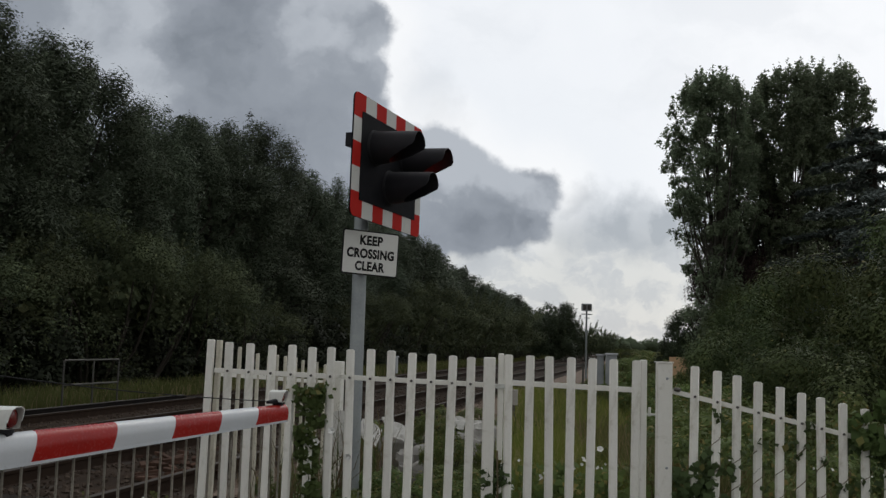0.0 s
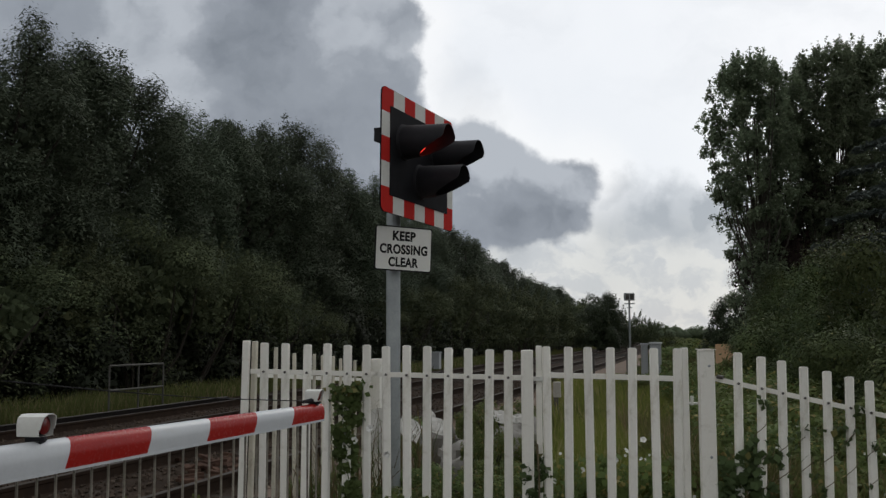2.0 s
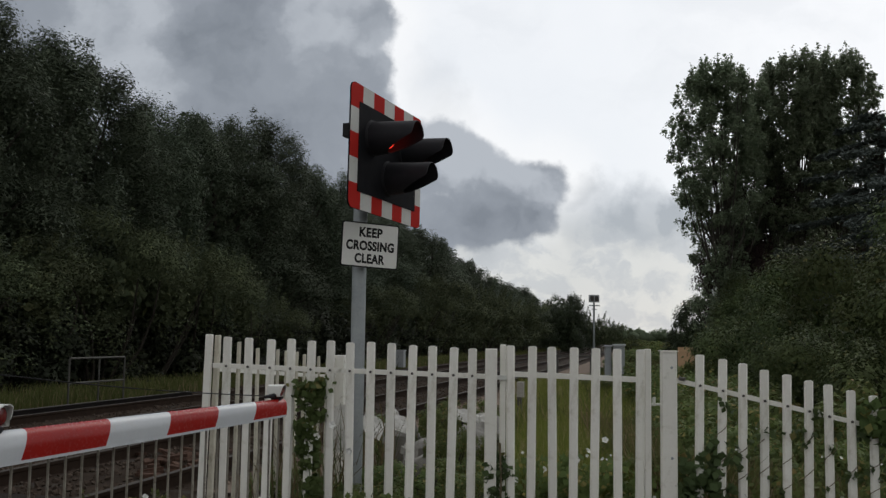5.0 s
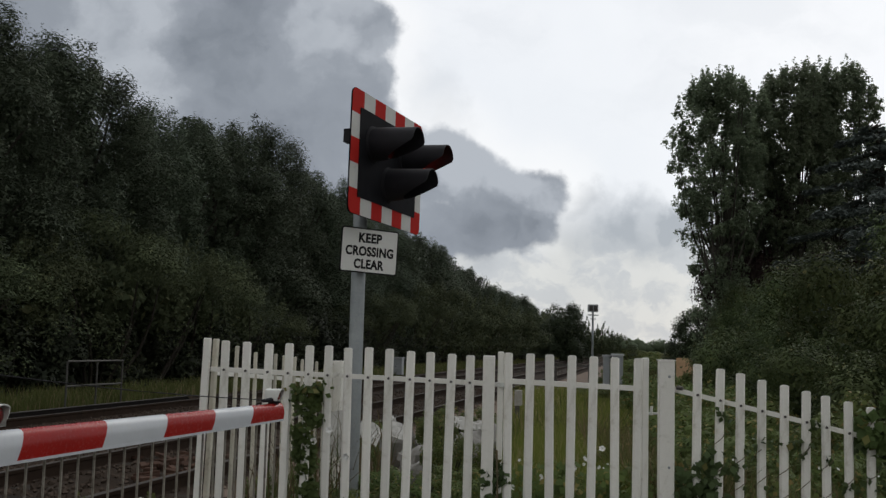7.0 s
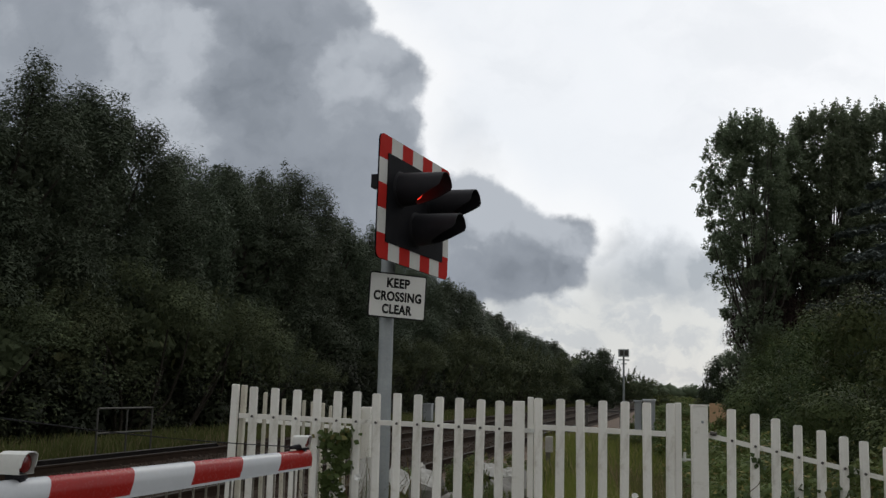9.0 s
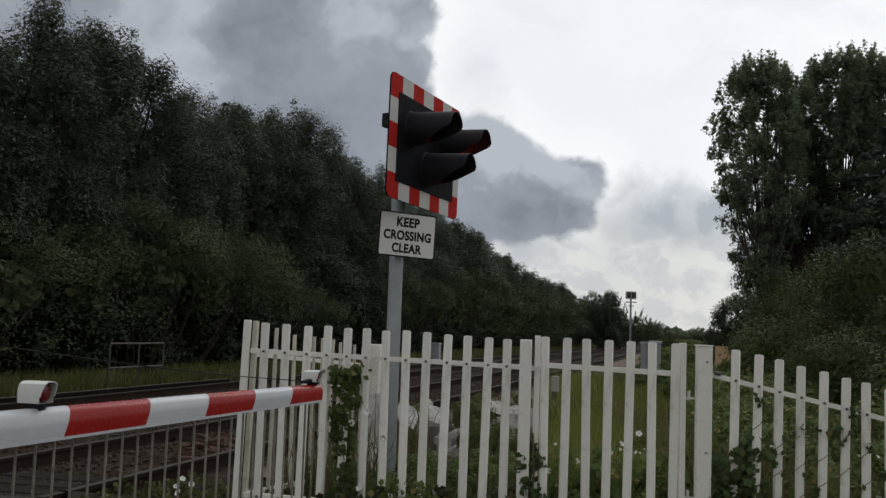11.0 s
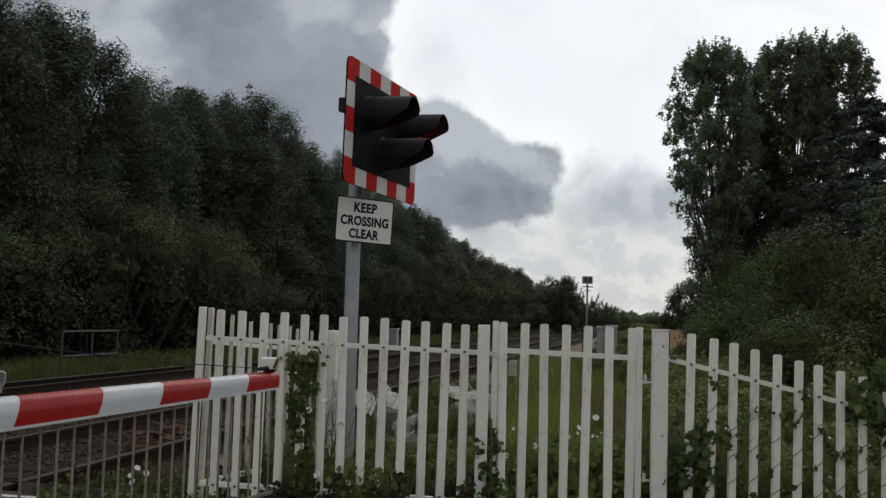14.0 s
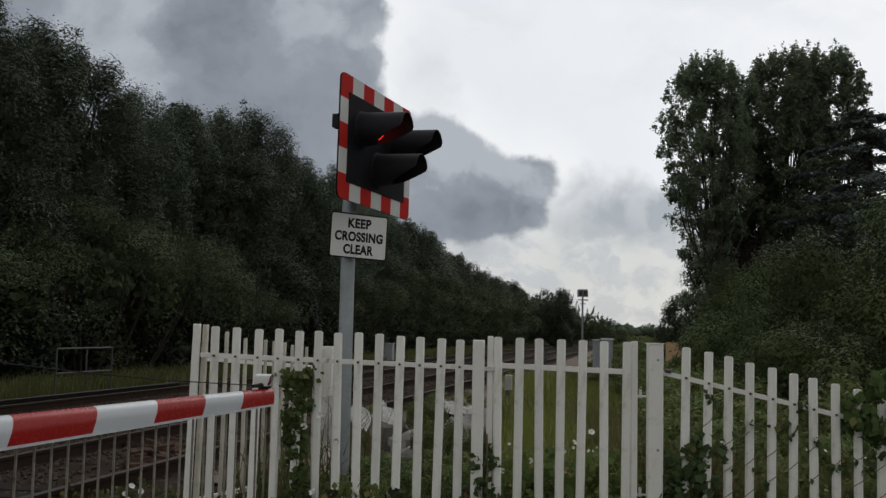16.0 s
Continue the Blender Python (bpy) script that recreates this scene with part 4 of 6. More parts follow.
def build_signal():
    signal = thing("crossing_signal", POLE, "red and white bordered flashing level crossing signal on a galvanised pole", "traffic signal")
    home = signal.matrix_basis.inverted()
    at = home @ board_pose()
    pole = Mesh().tube([(0, 0, -0.1), (0, 0, 1.2), (0, 0, 3.15)], 0.059, 20)
    part("pole", pole, GALV, signal, "dull galvanised steel pole", smooth=True)
    cap = Mesh().tube([(0, 0, 3.15), (0, 0, 3.17)], [0.064, 0.05], 20)
    part("pole_cap", cap, BLACK_HOOD, signal)

    def rounded(x0, x1, z0, z1, r, y):
        pts = []
        for cx, cz, a0 in ((x1 - r, z1 - r, 0), (x0 + r, z1 - r, 90), (x0 + r, z0 + r, 180), (x1 - r, z0 + r, 270)):
            pts += [Vector((cx + r * math.cos(radians(a0 + k * 22.5)), y, cz + r * math.sin(radians(a0 + k * 22.5)))) for k in range(5)]
        return pts
    board = Mesh().loft([rounded(0, BOARD_W, -BOARD_H, 0, 0.06, y) for y in (-0.012, 0.0)], True, at)
    plate = part("backing_board", board, BLACK_PANEL, signal, "matt black backing board")
    b = 0.138
    inner = Mesh().loft([rounded(b, BOARD_W - b, -BOARD_H + b, -b, 0.01, y) for y in (0.001, 0.012)], True, at)
    part("inner_panel", inner, BLACK_PANEL, plate)

    def stripe(corners, red):
        m = Mesh()
        front = [at @ Vector((x, 0.005, z)) for x, z in corners]
        rear = [at @ Vector((x, 0.0005, z)) for x, z in corners]
        m.loft([rear, front])
        part("stripe", m, STRIPE_RED if red else STRIPE_WHITE, plate, "red stripe" if red else "white stripe")
    r = 0.06

    wx, wz = BOARD_W / 7, BOARD_H / 5
    for i in range(7):
        for z0, z1 in ((-b, 0.0), (-BOARD_H, -BOARD_H + b)):
            x0, x1 = i * wx, (i + 1) * wx
            pts = [(x0, z0), (x1, z0), (x1, z1), (x0, z1)]
            if i in (0, 6):
                edge_x = 0.0 if i == 0 else BOARD_W
                edge_z = 0.0 if z1 == 0.0 else -BOARD_H
                inward_x = 1 if i == 0 else -1
                inward_z = -1 if edge_z == 0.0 else 1
                arc = [(edge_x + inward_x * r * (1 - math.cos(radians(18 * k))), edge_z + inward_z * r * (1 - math.sin(radians(18 * k)))) for k in range(6)]
                far_x = x1 if i == 0 else x0
                in_z = z0 if edge_z == 0.0 else z1
                pts = [(edge_x, in_z)] + arc + [(far_x, edge_z), (far_x, in_z)]
                # red corner piece reaches down the side
                low = edge_z + inward_z * wz
                pts = [(edge_x, low)] + arc + [(far_x, edge_z), (far_x, in_z), (edge_x + inward_x * b, in_z), (edge_x + inward_x * b, low)]
            stripe(pts, i % 2 == 0)
    for j in range(1, 4):
        for x0, x1 in ((0.0, b), (BOARD_W - b, BOARD_W)):
            stripe([(x0, -(j + 1) * wz), (x1, -(j + 1) * wz), (x1, -j * wz), (x0, -j * wz)], j % 2 == 0)

    # hooded lamps
    R, L = 0.138, 0.41
    for name, (fx, fz) in SIGNAL_LAMPS.items():
        c = Vector((fx * BOARD_W, 0, -fz * BOARD_H))
        hood, outer, inner_v = Mesh(), [], []
        n = 28
        for k in range(n):
            a = 2 * math.pi * k / n
            s = math.sin(a)
            reach = L * (1.0 if s > 0.05 else 0.36 + 0.64 * ((s + 1) / 1.05))
            reach = max(reach, 0.16)
            for ring, rad, store in ((0, R, outer), (1, R - 0.006, inner_v)):
                shrink = 0.90
                store.append((at @ (c + Vector((rad * math.cos(a), 0.012, rad * s))), at @ (c + Vector((rad * shrink * math.cos(a), reach, rad * shrink * s)))))
        vs = [p for q in outer for p in q] + [p for q in inner_v for p in q]
        o = 2 * n
        fs = []
        for k in range(n):
            j = (k + 1) % n
            fs += [(2 * k, 2 * j, 2 * j + 1, 2 * k + 1), (o + 2 * j, o + 2 * k, o + 2 * k + 1, o + 2 * j + 1), (2 * k + 1, 2 * j + 1, o + 2 * j + 1, o + 2 * k + 1)]
        hood.add(vs, fs)
        h = part("hood", hood, BLACK_HOOD, signal, "long black lamp hood", smooth=True)
        ring = Mesh().tube([at @ (c + Vector((0, 0.012, 0))), at @ (c + Vector((0, 0.03, 0)))], [R + 0.012, R + 0.004], 28)
        part("hood_ring", ring, BLACK_HOOD, h)
        body = Mesh().tube([at @ (c + Vector((0, -0.012, 0))), at @ (c + Vector((0, -0.12, 0))), at @ (c + Vector((0, -0.16, 0)))], [0.14, 0.13, 0.08], 20)
        part("lamp_housing", body, BLACK_HOOD, h, smooth=True)
        if name == "amber":
            lens = Mesh().tube([at @ (c + Vector((0, y, 0))) for y in (0.03, 0.06, 0.085, 0.10)], [0.105, 0.095, 0.065, 0.02], 20)
            part("lens", lens, LENS_AMBER, h, "unlit amber lens", smooth=True)
    arm = Mesh()
    for z in (-0.25, -0.72):
        arm.box((BOARD_W * 0.5 - 0.03, -0.26, z - 0.025), (BOARD_W * 0.5 + 0.03, -0.012, z + 0.025), at)
        arm.tube([at @ Vector((BOARD_W * 0.5, -0.265, z - 0.03)), at @ Vector((BOARD_W * 0.5, -0.265, z + 0.03))], 0.068, 16)
    part("bracket", arm, GALV, signal, "steel mounting bracket")
    hinge = Mesh().box((0.02, -0.075, -0.44), (0.10, -0.012, -0.335), at)
    part("rear_box", hinge, BLACK_HOOD, signal)

    # the two red lamps turn their bright side outward by turns
    rotors = {}
    for name in ("left", "right"):
        fx, fz = SIGNAL_LAMPS[name]
        c = at @ Vector((fx * BOARD_W, 0.104, -fz * BOARD_H))
        ball = Mesh()
        rings = []
        for k in range(7):
            a = radians(90 * k / 6)
            rings.append([Vector((0.098 * math.cos(a) * math.cos(2 * math.pi * j / 20), 0.003 + 0.098 * math.sin(a), 0.098 * math.cos(a) * math.sin(2 * math.pi * j / 20))) if k < 6 else Vector((0.008 * math.cos(2 * math.pi * j / 20), 0.101, 0.008 * math.sin(2 * math.pi * j / 20))) for j in range(20)])
        ball.loft(rings)
        rotors[name] = (c, ball)
    return signal, at, rotors


def flashing_lamp(signal, at, centre, ball):
    """A round lamp: one half a bright red glass, the other half dark."""
    dark = Mesh().add([(-x, -y, z) for x, y, z in ball.verts], ball.faces)
    lamp = part("red_lamp", ball, GLOW_RED, signal, "red signal lamp, bright on one side", smooth=True)
    part("dark_side", dark, LENS_RED, lamp, "dark red glass", smooth=True)
    turn = at.to_3x3().to_4x4()
    turn.translation = centre
    lamp.matrix_basis = turn
    return lamp, turn


SIGNAL, SIGNAL_AT, ROTORS = build_signal()
LEFT_LAMP, LEFT_POSE = flashing_lamp(SIGNAL, SIGNAL_AT, *ROTORS["left"])
RIGHT_LAMP, RIGHT_POSE = flashing_lamp(SIGNAL, SIGNAL_AT, *ROTORS["right"])


def build_sign():
    """The notice under the signal, three lines of black capitals on white."""
    W, H = 0.512, 0.372
    turn = radians(26)
    centre = Vector((-0.372, 8.19, 2.172))
    sign = thing("warning_sign", Matrix.Translation(centre) @ Matrix.Rotation(turn, 4, "Z") @ Matrix.Rotation(radians(2.2), 4, "Y"), "white rectangular warning sign with black capital letters on the signal pole", "sign")
    def plate(w, h, r, y0, y1):
        ring = [(cx * (w / 2 - r) + r * math.cos(radians(a0 + 22.5 * k)), cz * (h / 2 - r) + r * math.sin(radians(a0 + 22.5 * k))) for cx, cz, a0 in ((1, 1, 0), (-1, 1, 90), (-1, -1, 180), (1, -1, 270)) for k in range(5)]
        return Mesh().loft([[Vector((x, y, z)) for x, z in ring] for y in (y0, y1)])

    part("backing_plate", plate(W, H, 0.022, 0.0, 0.006), SIGN_BLACK, sign, "black bordered plate")
    part("face", plate(W - 0.022, H - 0.022, 0.014, -0.003, 0.0), SIGN_WHITE, sign, "white sheeting")
    for text, z, wide in (("KEEP", 0.105, 0.206), ("CROSSING", -0.006, 0.428), ("CLEAR", -0.112, 0.268)):
        curve = bpy.data.curves.new("line", "FONT")
        curve.body, curve.align_x, curve.align_y, curve.size, curve.extrude, curve.offset = text, "CENTER", "CENTER", 0.1, 0.0008, 0.0042
        curve.space_character = 1.08
        source = bpy.data.objects.new("line", curve)
        scene.collection.objects.link(source)
        bpy.context.view_layer.update()
        me = bpy.data.meshes.new_from_object(source.evaluated_get(bpy.context.evaluated_depsgraph_get()))
        bpy.data.objects.remove(source)
        bpy.data.curves.remove(curve)
        xs, ys = [v.co.x for v in me.vertices], [v.co.y for v in me.vertices]
        sx, sz = wide / (max(xs) - min(xs)), 0.081 / (max(ys) - min(ys))
        mx, my = (max(xs) + min(xs)) / 2, (max(ys) + min(ys)) / 2
        for v in me.vertices:
            v.co = ((v.co.x - mx) * sx, -0.0042 - v.co.z, (v.co.y - my) * sz + z)
        me.materials.clear()
        me.materials.append(SIGN_BLACK)
        part("lettering", me, None, sign, f"black words {text}")
    clip = Mesh().box((-0.03, 0.006, -0.11), (0.03, 0.075, -0.08)).box((-0.03, 0.006, 0.08), (0.03, 0.075, 0.11))
    part("clip", clip, GALV, sign)


build_sign()


# ---------------------------------------------------------------- trackside things
def build_trackside():
    # tubular hand rail beyond the far track
    a, b = Vector((-6.82, 20.0, 0)), Vector((-6.29, 21.9, 0))
    rail = thing("handrail", (a.x, a.y, -0.07), "grey tubular steel handrail beside the far track", "handrail")
    d = b - a
    for k in (0.0, 0.52, 1.0):
        p = d * k
        part("post", Mesh().tube([(p.x, p.y, -0.1), (p.x, p.y, 0.965)], 0.02, 8), OLD_STEEL, rail)
    for z in (0.965, 0.475):
        part("tube", Mesh().tube([(0, 0, z), (d.x, d.y, z)], 0.02, 8), OLD_STEEL, rail)
    # dark board along the outer side of the far track, with a worn top edge
    edge = thing("edge_board", Matrix.Translation(track(-9.97, 8.0)) @ Matrix.Rotation(-HEADING, 4, "Z"), "long dark edge board beside the far track", "edge board")
    part("board", Mesh().loft([[Vector((x, y, z)) for x, z in ((-0.03, -0.2), (0.03, -0.2), (0.03, h), (-0.03, h))] for y, h in ((0, 0.155), (12.3, 0.155), (12.55, 0.02))]), TAR_BOARD, edge)
    part("cap", Mesh().box((-0.035, 0, 0.155), (0.035, 12.3, 0.165)), DARK_STEEL, edge, "worn grey top edge")
    # signal mast seen from behind
    mast = thing("signal_mast", (8.61, 48.0, -0.1), "thin grey railway signal post with a square head", "signal mast")
    part("post", Mesh().tube([(0, 0, 0), (0, 0, 3.4)], [0.055, 0.045], 10), GALV, mast, smooth=True)
    part("head", Mesh().bevel_box((-0.25, -0.1, 3.28), (0.25, 0.1, 3.64), 0.03), GREY_CABINET, mast, "dark grey square head")
    part("louvre", Mesh().box((-0.19, -0.115, 3.33), (-0.02, -0.101, 3.58)).box((0.02, -0.115, 3.33), (0.19, -0.101, 3.58)), DARK_STEEL, mast)
    part("cross_arm", Mesh().box((-0.26, -0.09, 3.10), (0.26, -0.05, 3.15)).box((-0.13, -0.09, 2.92), (0.13, -0.05, 2.96)), GALV, mast)
    # equipment cabinets
    for x, y, w, h, top in ((6.20, 32.0, 0.20, 1.22, GREY_CABINET), (6.47, 31.6, 0.34, 1.26, WHITE_PAINT)):
        cab = thing("equipment_cabinet", pose(x, y, -0.05, 0, 0, -8), "grey trackside equipment cabinet with a flat lid", "cabinet", "trackside cabinets")
        part("body", Mesh().bevel_box((-w / 2, -0.17, 0), (w / 2, 0.17, h), 0.02), GREY_CABINET, cab)
        part("door", Mesh().box((-w / 2 + 0.03, -0.185, 0.08), (w / 2 - 0.03, -0.17, h - 0.06)), GREY_CABINET, cab)
        part("lid", Mesh().bevel_box((-w / 2 - 0.03, -0.2, h), (w / 2 + 0.03, 0.2, h + 0.06), 0.015), top, cab, "flat lid")
    far = thing("equipment_cabinet", pose(-0.67, 46.0, 0.0, 0, 0, -13), "small pale grey cabinet beyond the railway", "cabinet", "trackside cabinets")
    part("body", Mesh().bevel_box((-0.2, -0.2, 0), (0.2, 0.2, 0.74), 0.02), GREY_CABINET, far)
    part("lid", Mesh().bevel_box((-0.23, -0.23, 0.74), (0.23, 0.23, 0.79), 0.01), GREY_CABINET, far)
    # low cross-track board by the mast
    board = thing("track_barrier", pose(5.3, 33.5, -0.05, 0, 0, -12), "low grey steel rail frame beside the track", "rail frame")
    for x in (-0.5, 0.6):
        part("leg", Mesh().box((x - 0.03, -0.03, 0), (x + 0.03, 0.03, 0.95)), OLD_STEEL, board)
    part("bar", Mesh().box((-0.56, -0.03, 0.84), (0.66, 0.03, 0.91)), OLD_STEEL, board)
    # concrete marker with a dark slot
    box = thing("marker_post", pose(1.97, 18.5, ground_z(1.97, 18.5), 0, 0, -10), "short pale concrete marker post with a dark base", "marker post")
    part("head", Mesh().bevel_box((-0.07, -0.07, 0.42), (0.065, 0.07, 0.70), 0.01), CONCRETE, box)
    part("base", Mesh().box((-0.06, -0.06, -0.1), (0.02, 0.06, 0.42)), DARK_STEEL, box)
    # guard boards between the near rails by the road, and a heap of brown timber
    deck = thing("guard_boards", Matrix.Translation(track(-5.17, 6.26)) @ Matrix.Rotation(-HEADING, 4, "Z"), "dark timber anti-trespass boards between the rails", "boards")
    for i in range(9):
        part("board", Mesh().bevel_box((-0.62, 0.085 + 0.17 * i, -0.06), (0.62, 0.245 + 0.17 * i, 0.015 + 0.008 * (i % 2)), 0.01), DECK_WOOD, deck)
    heap = track(-5.15, 10.1)
    for i in range(34):
        a = random.uniform(0, 180)
        w = random.uniform(0.05, 0.17)
        m = Mesh().bevel_box((-w, -0.035, 0), (w, 0.035, 0.035), 0.006)
        ob = part("broken_timber", m, RUSTY_WOOD)
        ob.matrix_basis = pose(heap.x + random.gauss(0, 0.28), heap.y + random.gauss(0, 0.8), random.uniform(-0.01, 0.03), random.uniform(-14, 14), random.uniform(-14, 14), a)
        tagged(ob, "reddish-brown broken timber lying between the rails", "timber", "timber heap")
    # rubble and old sheeting behind the fence
    rng = random.Random(9)
    for i, (x, y, r, h) in enumerate(((-0.04, 12.1, 0.30, 0.52), (0.10, 11.0, 0.28, 0.36), (0.66, 12.7, 0.34, 0.34), (0.95, 13.2, 0.4, 0.4), (0.15, 10.4, 0.25, 0.25), (-0.75, 13.4, 0.3, 0.3))):
        m = Mesh().blob((0, 0, h * 0.4), (r, r * 0.8, h * 0.62), i + 2, 0.36, 11, 18)
        rock = part("concrete_lump", m, RUBBLE, smooth=True)
        rock.matrix_basis = pose(x, y, ground_z(x, y), 0, 0, rng.uniform(0, 360))
        tagged(rock, "lump of broken grey concrete rubble", "rubble", "rubble behind the fence")
    for i, (x, y, z, w, h, rx, ry, rz) in enumerate(((-0.37, 9.30, 0.70, 0.22, 0.20, -38, 30, 12), (0.60, 12.2, 0.58, 0.19, 0.17, -40, 8, -10), (0.84, 12.4, 0.54, 0.17, 0.12, -34, -6, 12), (-0.24, 12.0, 0.60, 0.14, 0.12, -35, -10, 35), (-0.14, 11.6, 0.52, 0.24, 0.2, -40, 20, 5), (-0.66, 9.5, 0.66, 0.18, 0.42, -15, 4, 10))):
        m = Mesh()
        n = 8
        vs = [((i / n - 0.5) * w, 0.03 * noise.noise((i * 0.6, j * 0.6, w * 9)) + 0.006 * s, (j / n - 0.5) * h * (1 + 0.2 * noise.noise((i * 0.4, w, 2)))) for s in (-1, 1) for j in range(n + 1) for i in range(n + 1)]
        k = (n + 1) ** 2
        fs = [(j * (n + 1) + i, j * (n + 1) + i + 1, (j + 1) * (n + 1) + i + 1, (j + 1) * (n + 1) + i) for j in range(n) for i in range(n)]
        fs += [tuple(k + q for q in reversed(f)) for f in fs]
        rim = [i for i in range(n)] + [n + j * (n + 1) for j in range(n)] + [k - 1 - i for i in range(n)] + [k - n - 1 - j * (n + 1) for j in range(n)]
        fs += [(rim[q], rim[(q + 1) % len(rim)], rim[(q + 1) % len(rim)] + k, rim[q] + k) for q in range(len(rim))]
        m.add(vs, fs)
        ob = part("torn_sheet", m, PALE_SACK, smooth=True)
        ob.matrix_basis = pose(x, y, z - 0.1, rx, ry, rz)
        tagged(ob, "torn dirty white plastic sheet caught in weeds", "sheeting", "rubbish behind the fence")


build_trackside()


# ---------------------------------------------------------------- trees and bushes
def limb(mesh, rng, a, b, r0, r1, bend=0.15, steps=5, sides=7):
    a, b = Vector(a), Vector(b)
    off = Vector(rng.normal(0, 1, 3)) * (b - a).length * bend
    mesh.tube([a.lerp(b, k / steps) + off * math.sin(math.pi * k / steps) * 0.5 for k in range(steps + 1)], [r0 + (r1 - r0) * k / steps for k in range(steps + 1)], sides)


def inner_leaves(rng, mesh, centre, size, count, leaf):
    """Coarse shaded leaf sprays that close the inside of a crown."""
    for i in range(count):
        d = Vector(rng.normal(0, 1, 3)).normalized() * rng.random() ** 0.4
        c = Vector((centre[0] + d.x * size[0], centre[1] + d.y * size[1], centre[2] + d.z * size[2]))
        a = Vector(rng.normal(0, 1, 3)).normalized() * leaf * rng.uniform(0.5, 1.0)
        b = a.cross(Vector(rng.normal(0, 1, 3))).normalized() * leaf * rng.uniform(0.3, 0.6)
        mesh.add([c - a, c + b * 0.9, c + a, c - b], [(0, 1, 2, 3)])


def willow_parts(seed, height=9.0, width=2.5, leaves=52000, size=0.088):
    """Feathery upright tree: trunk, and a crown of many plumes."""
    rng = np.random.default_rng(seed)
    trunk = Mesh()
    limb(trunk, rng, (0, 0, -0.3), (rng.normal(0, 0.3), rng.normal(0, 0.3), height * 0.72), 0.2, 0.05, 0.05)
    balls, core = [], Mesh()
    inner_leaves(rng, core, (0, 0, height * 0.46), (width * 0.5, width * 0.5, height * 0.37), 1500, 0.2)
    for i in range(58):
        t = rng.random() ** 0.85
        z = height * (0.08 + 0.86 * t)
        reach = width * math.sqrt(max(1 - ((t - 0.35) / 0.68) ** 2, 0.03)) * rng.uniform(0.72, 1.05)
        a = rng.uniform(0, 2 * math.pi)
        r = rng.uniform(0.38, 0.85) * (1.1 - 0.35 * t)
        balls.append((reach * math.cos(a), reach * math.sin(a), z, r))
        if rng.random() < 0.5:
            balls.append((reach * math.cos(a) * 1.03, reach * math.sin(a) * 1.03, z + r * 0.9, r * 0.6))
        if i % 5 == 0:
            limb(trunk, rng, (0, 0, z * 0.6), (reach * 0.9 * math.cos(a), reach * 0.9 * math.sin(a), z), 0.07, 0.02, 0.1, 4, 5)
    for i in range(6):
        a, rr = rng.uniform(0, 6.28), width * rng.uniform(0.1, 0.55)
        top = height * rng.uniform(0.9, 1.03)
        for k in range(4):
            balls.append((rr * math.cos(a), rr * math.sin(a), top - 0.42 * k, 0.16 + 0.11 * k))
    c, d = in_balls(rng, balls, leaves, 1.25, 0.5, 0.65)
    d[:, 2] += 0.8
    return trunk.data("trunk", BARK, True), leaf_data("crown", c, d, size, 0.5, LEAF_WILLOW, rng, core, 0.35, 3, 0.85)


def bush_parts(seed, height, width, leaves, material, size=0.12, aspect=0.6, core_share=0.6, sprays=30, corners=3, hollow=0.0, clumps=44, plump=1.0, rise=0.55, ruffle=0.34, jut=(0.7, 1.08)):
    """Dense rounded shrub with sprays standing out of it."""
    rng = np.random.default_rng(seed)
    stems, core, balls = Mesh(), Mesh(), []
    inner_leaves(rng, core, (0, 0, height * (0.38 + 0.25 * hollow)), (width * core_share, width * core_share, height * (0.38 - 0.3 * hollow)), 900, 0.05 * height)
    for i in range(clumps):
        t = rng.random()
        a = rng.uniform(0, 6.28)
        z = height * (0.08 + 0.80 * t)
        reach = width * math.sqrt(max(1 - ((t - 0.22) / 0.82) ** 2, 0.04)) * rng.uniform(*jut)
        balls.append((reach * math.cos(a), reach * math.sin(a), z, rng.uniform(0.2, 0.36) * height * 0.42 * plump))
    for i in range(sprays):
        a, t = rng.uniform(0, 6.28), rng.uniform(0.45, 1.0)
        reach = width * math.sqrt(max(1 - ((t - 0.22) / 0.82) ** 2, 0.04))
        p = np.array([reach * math.cos(a), reach * math.sin(a), height * (0.08 + 0.80 * t)])
        w = np.array([0.4 * math.cos(a), 0.4 * math.sin(a), 1.0])
        for k in range(4):
            q = p + w * 0.09 * height * 0.45 * k
            balls.append((*q, 0.12 * (1 - 0.17 * k) * height * 0.3))
    for i in range(7):
        a = rng.uniform(0, 6.28)
        limb(stems, rng, (0.1 * math.cos(a), 0.1 * math.sin(a), -0.2), (width * 0.6 * math.cos(a), width * 0.6 * math.sin(a), height * 0.6), 0.05, 0.015, 0.12, 4, 5)
    c, d = in_balls(rng, balls, leaves, 1.0, 0.55, 0.6)
    d[:, 2] += rise
    keep = (c[:, 2] > -0.05) & ((c[:, 2] > height * hollow) | (rng.random(len(c)) < 0.12))
    return stems.data("stems", BARK, True), leaf_data("crown", c[keep], d[keep], size, aspect, material, rng, core, ruffle, corners, 0.85)


def place_plant(name, parts, place, label, category, group=""):
    ob = thing(name, place, label, category, group)
    part("trunk" if category == "tree" else "stem", parts[0], None, ob)
    part("crown", parts[1], None, ob)
    return ob


def sized(x, y, turn, wide, high):
    return Matrix.Translation((x, y, ground_z(x, y) - 0.02)) @ Matrix.Rotation(turn, 4, "Z") @ Matrix.Diagonal((wide, wide, high, 1))


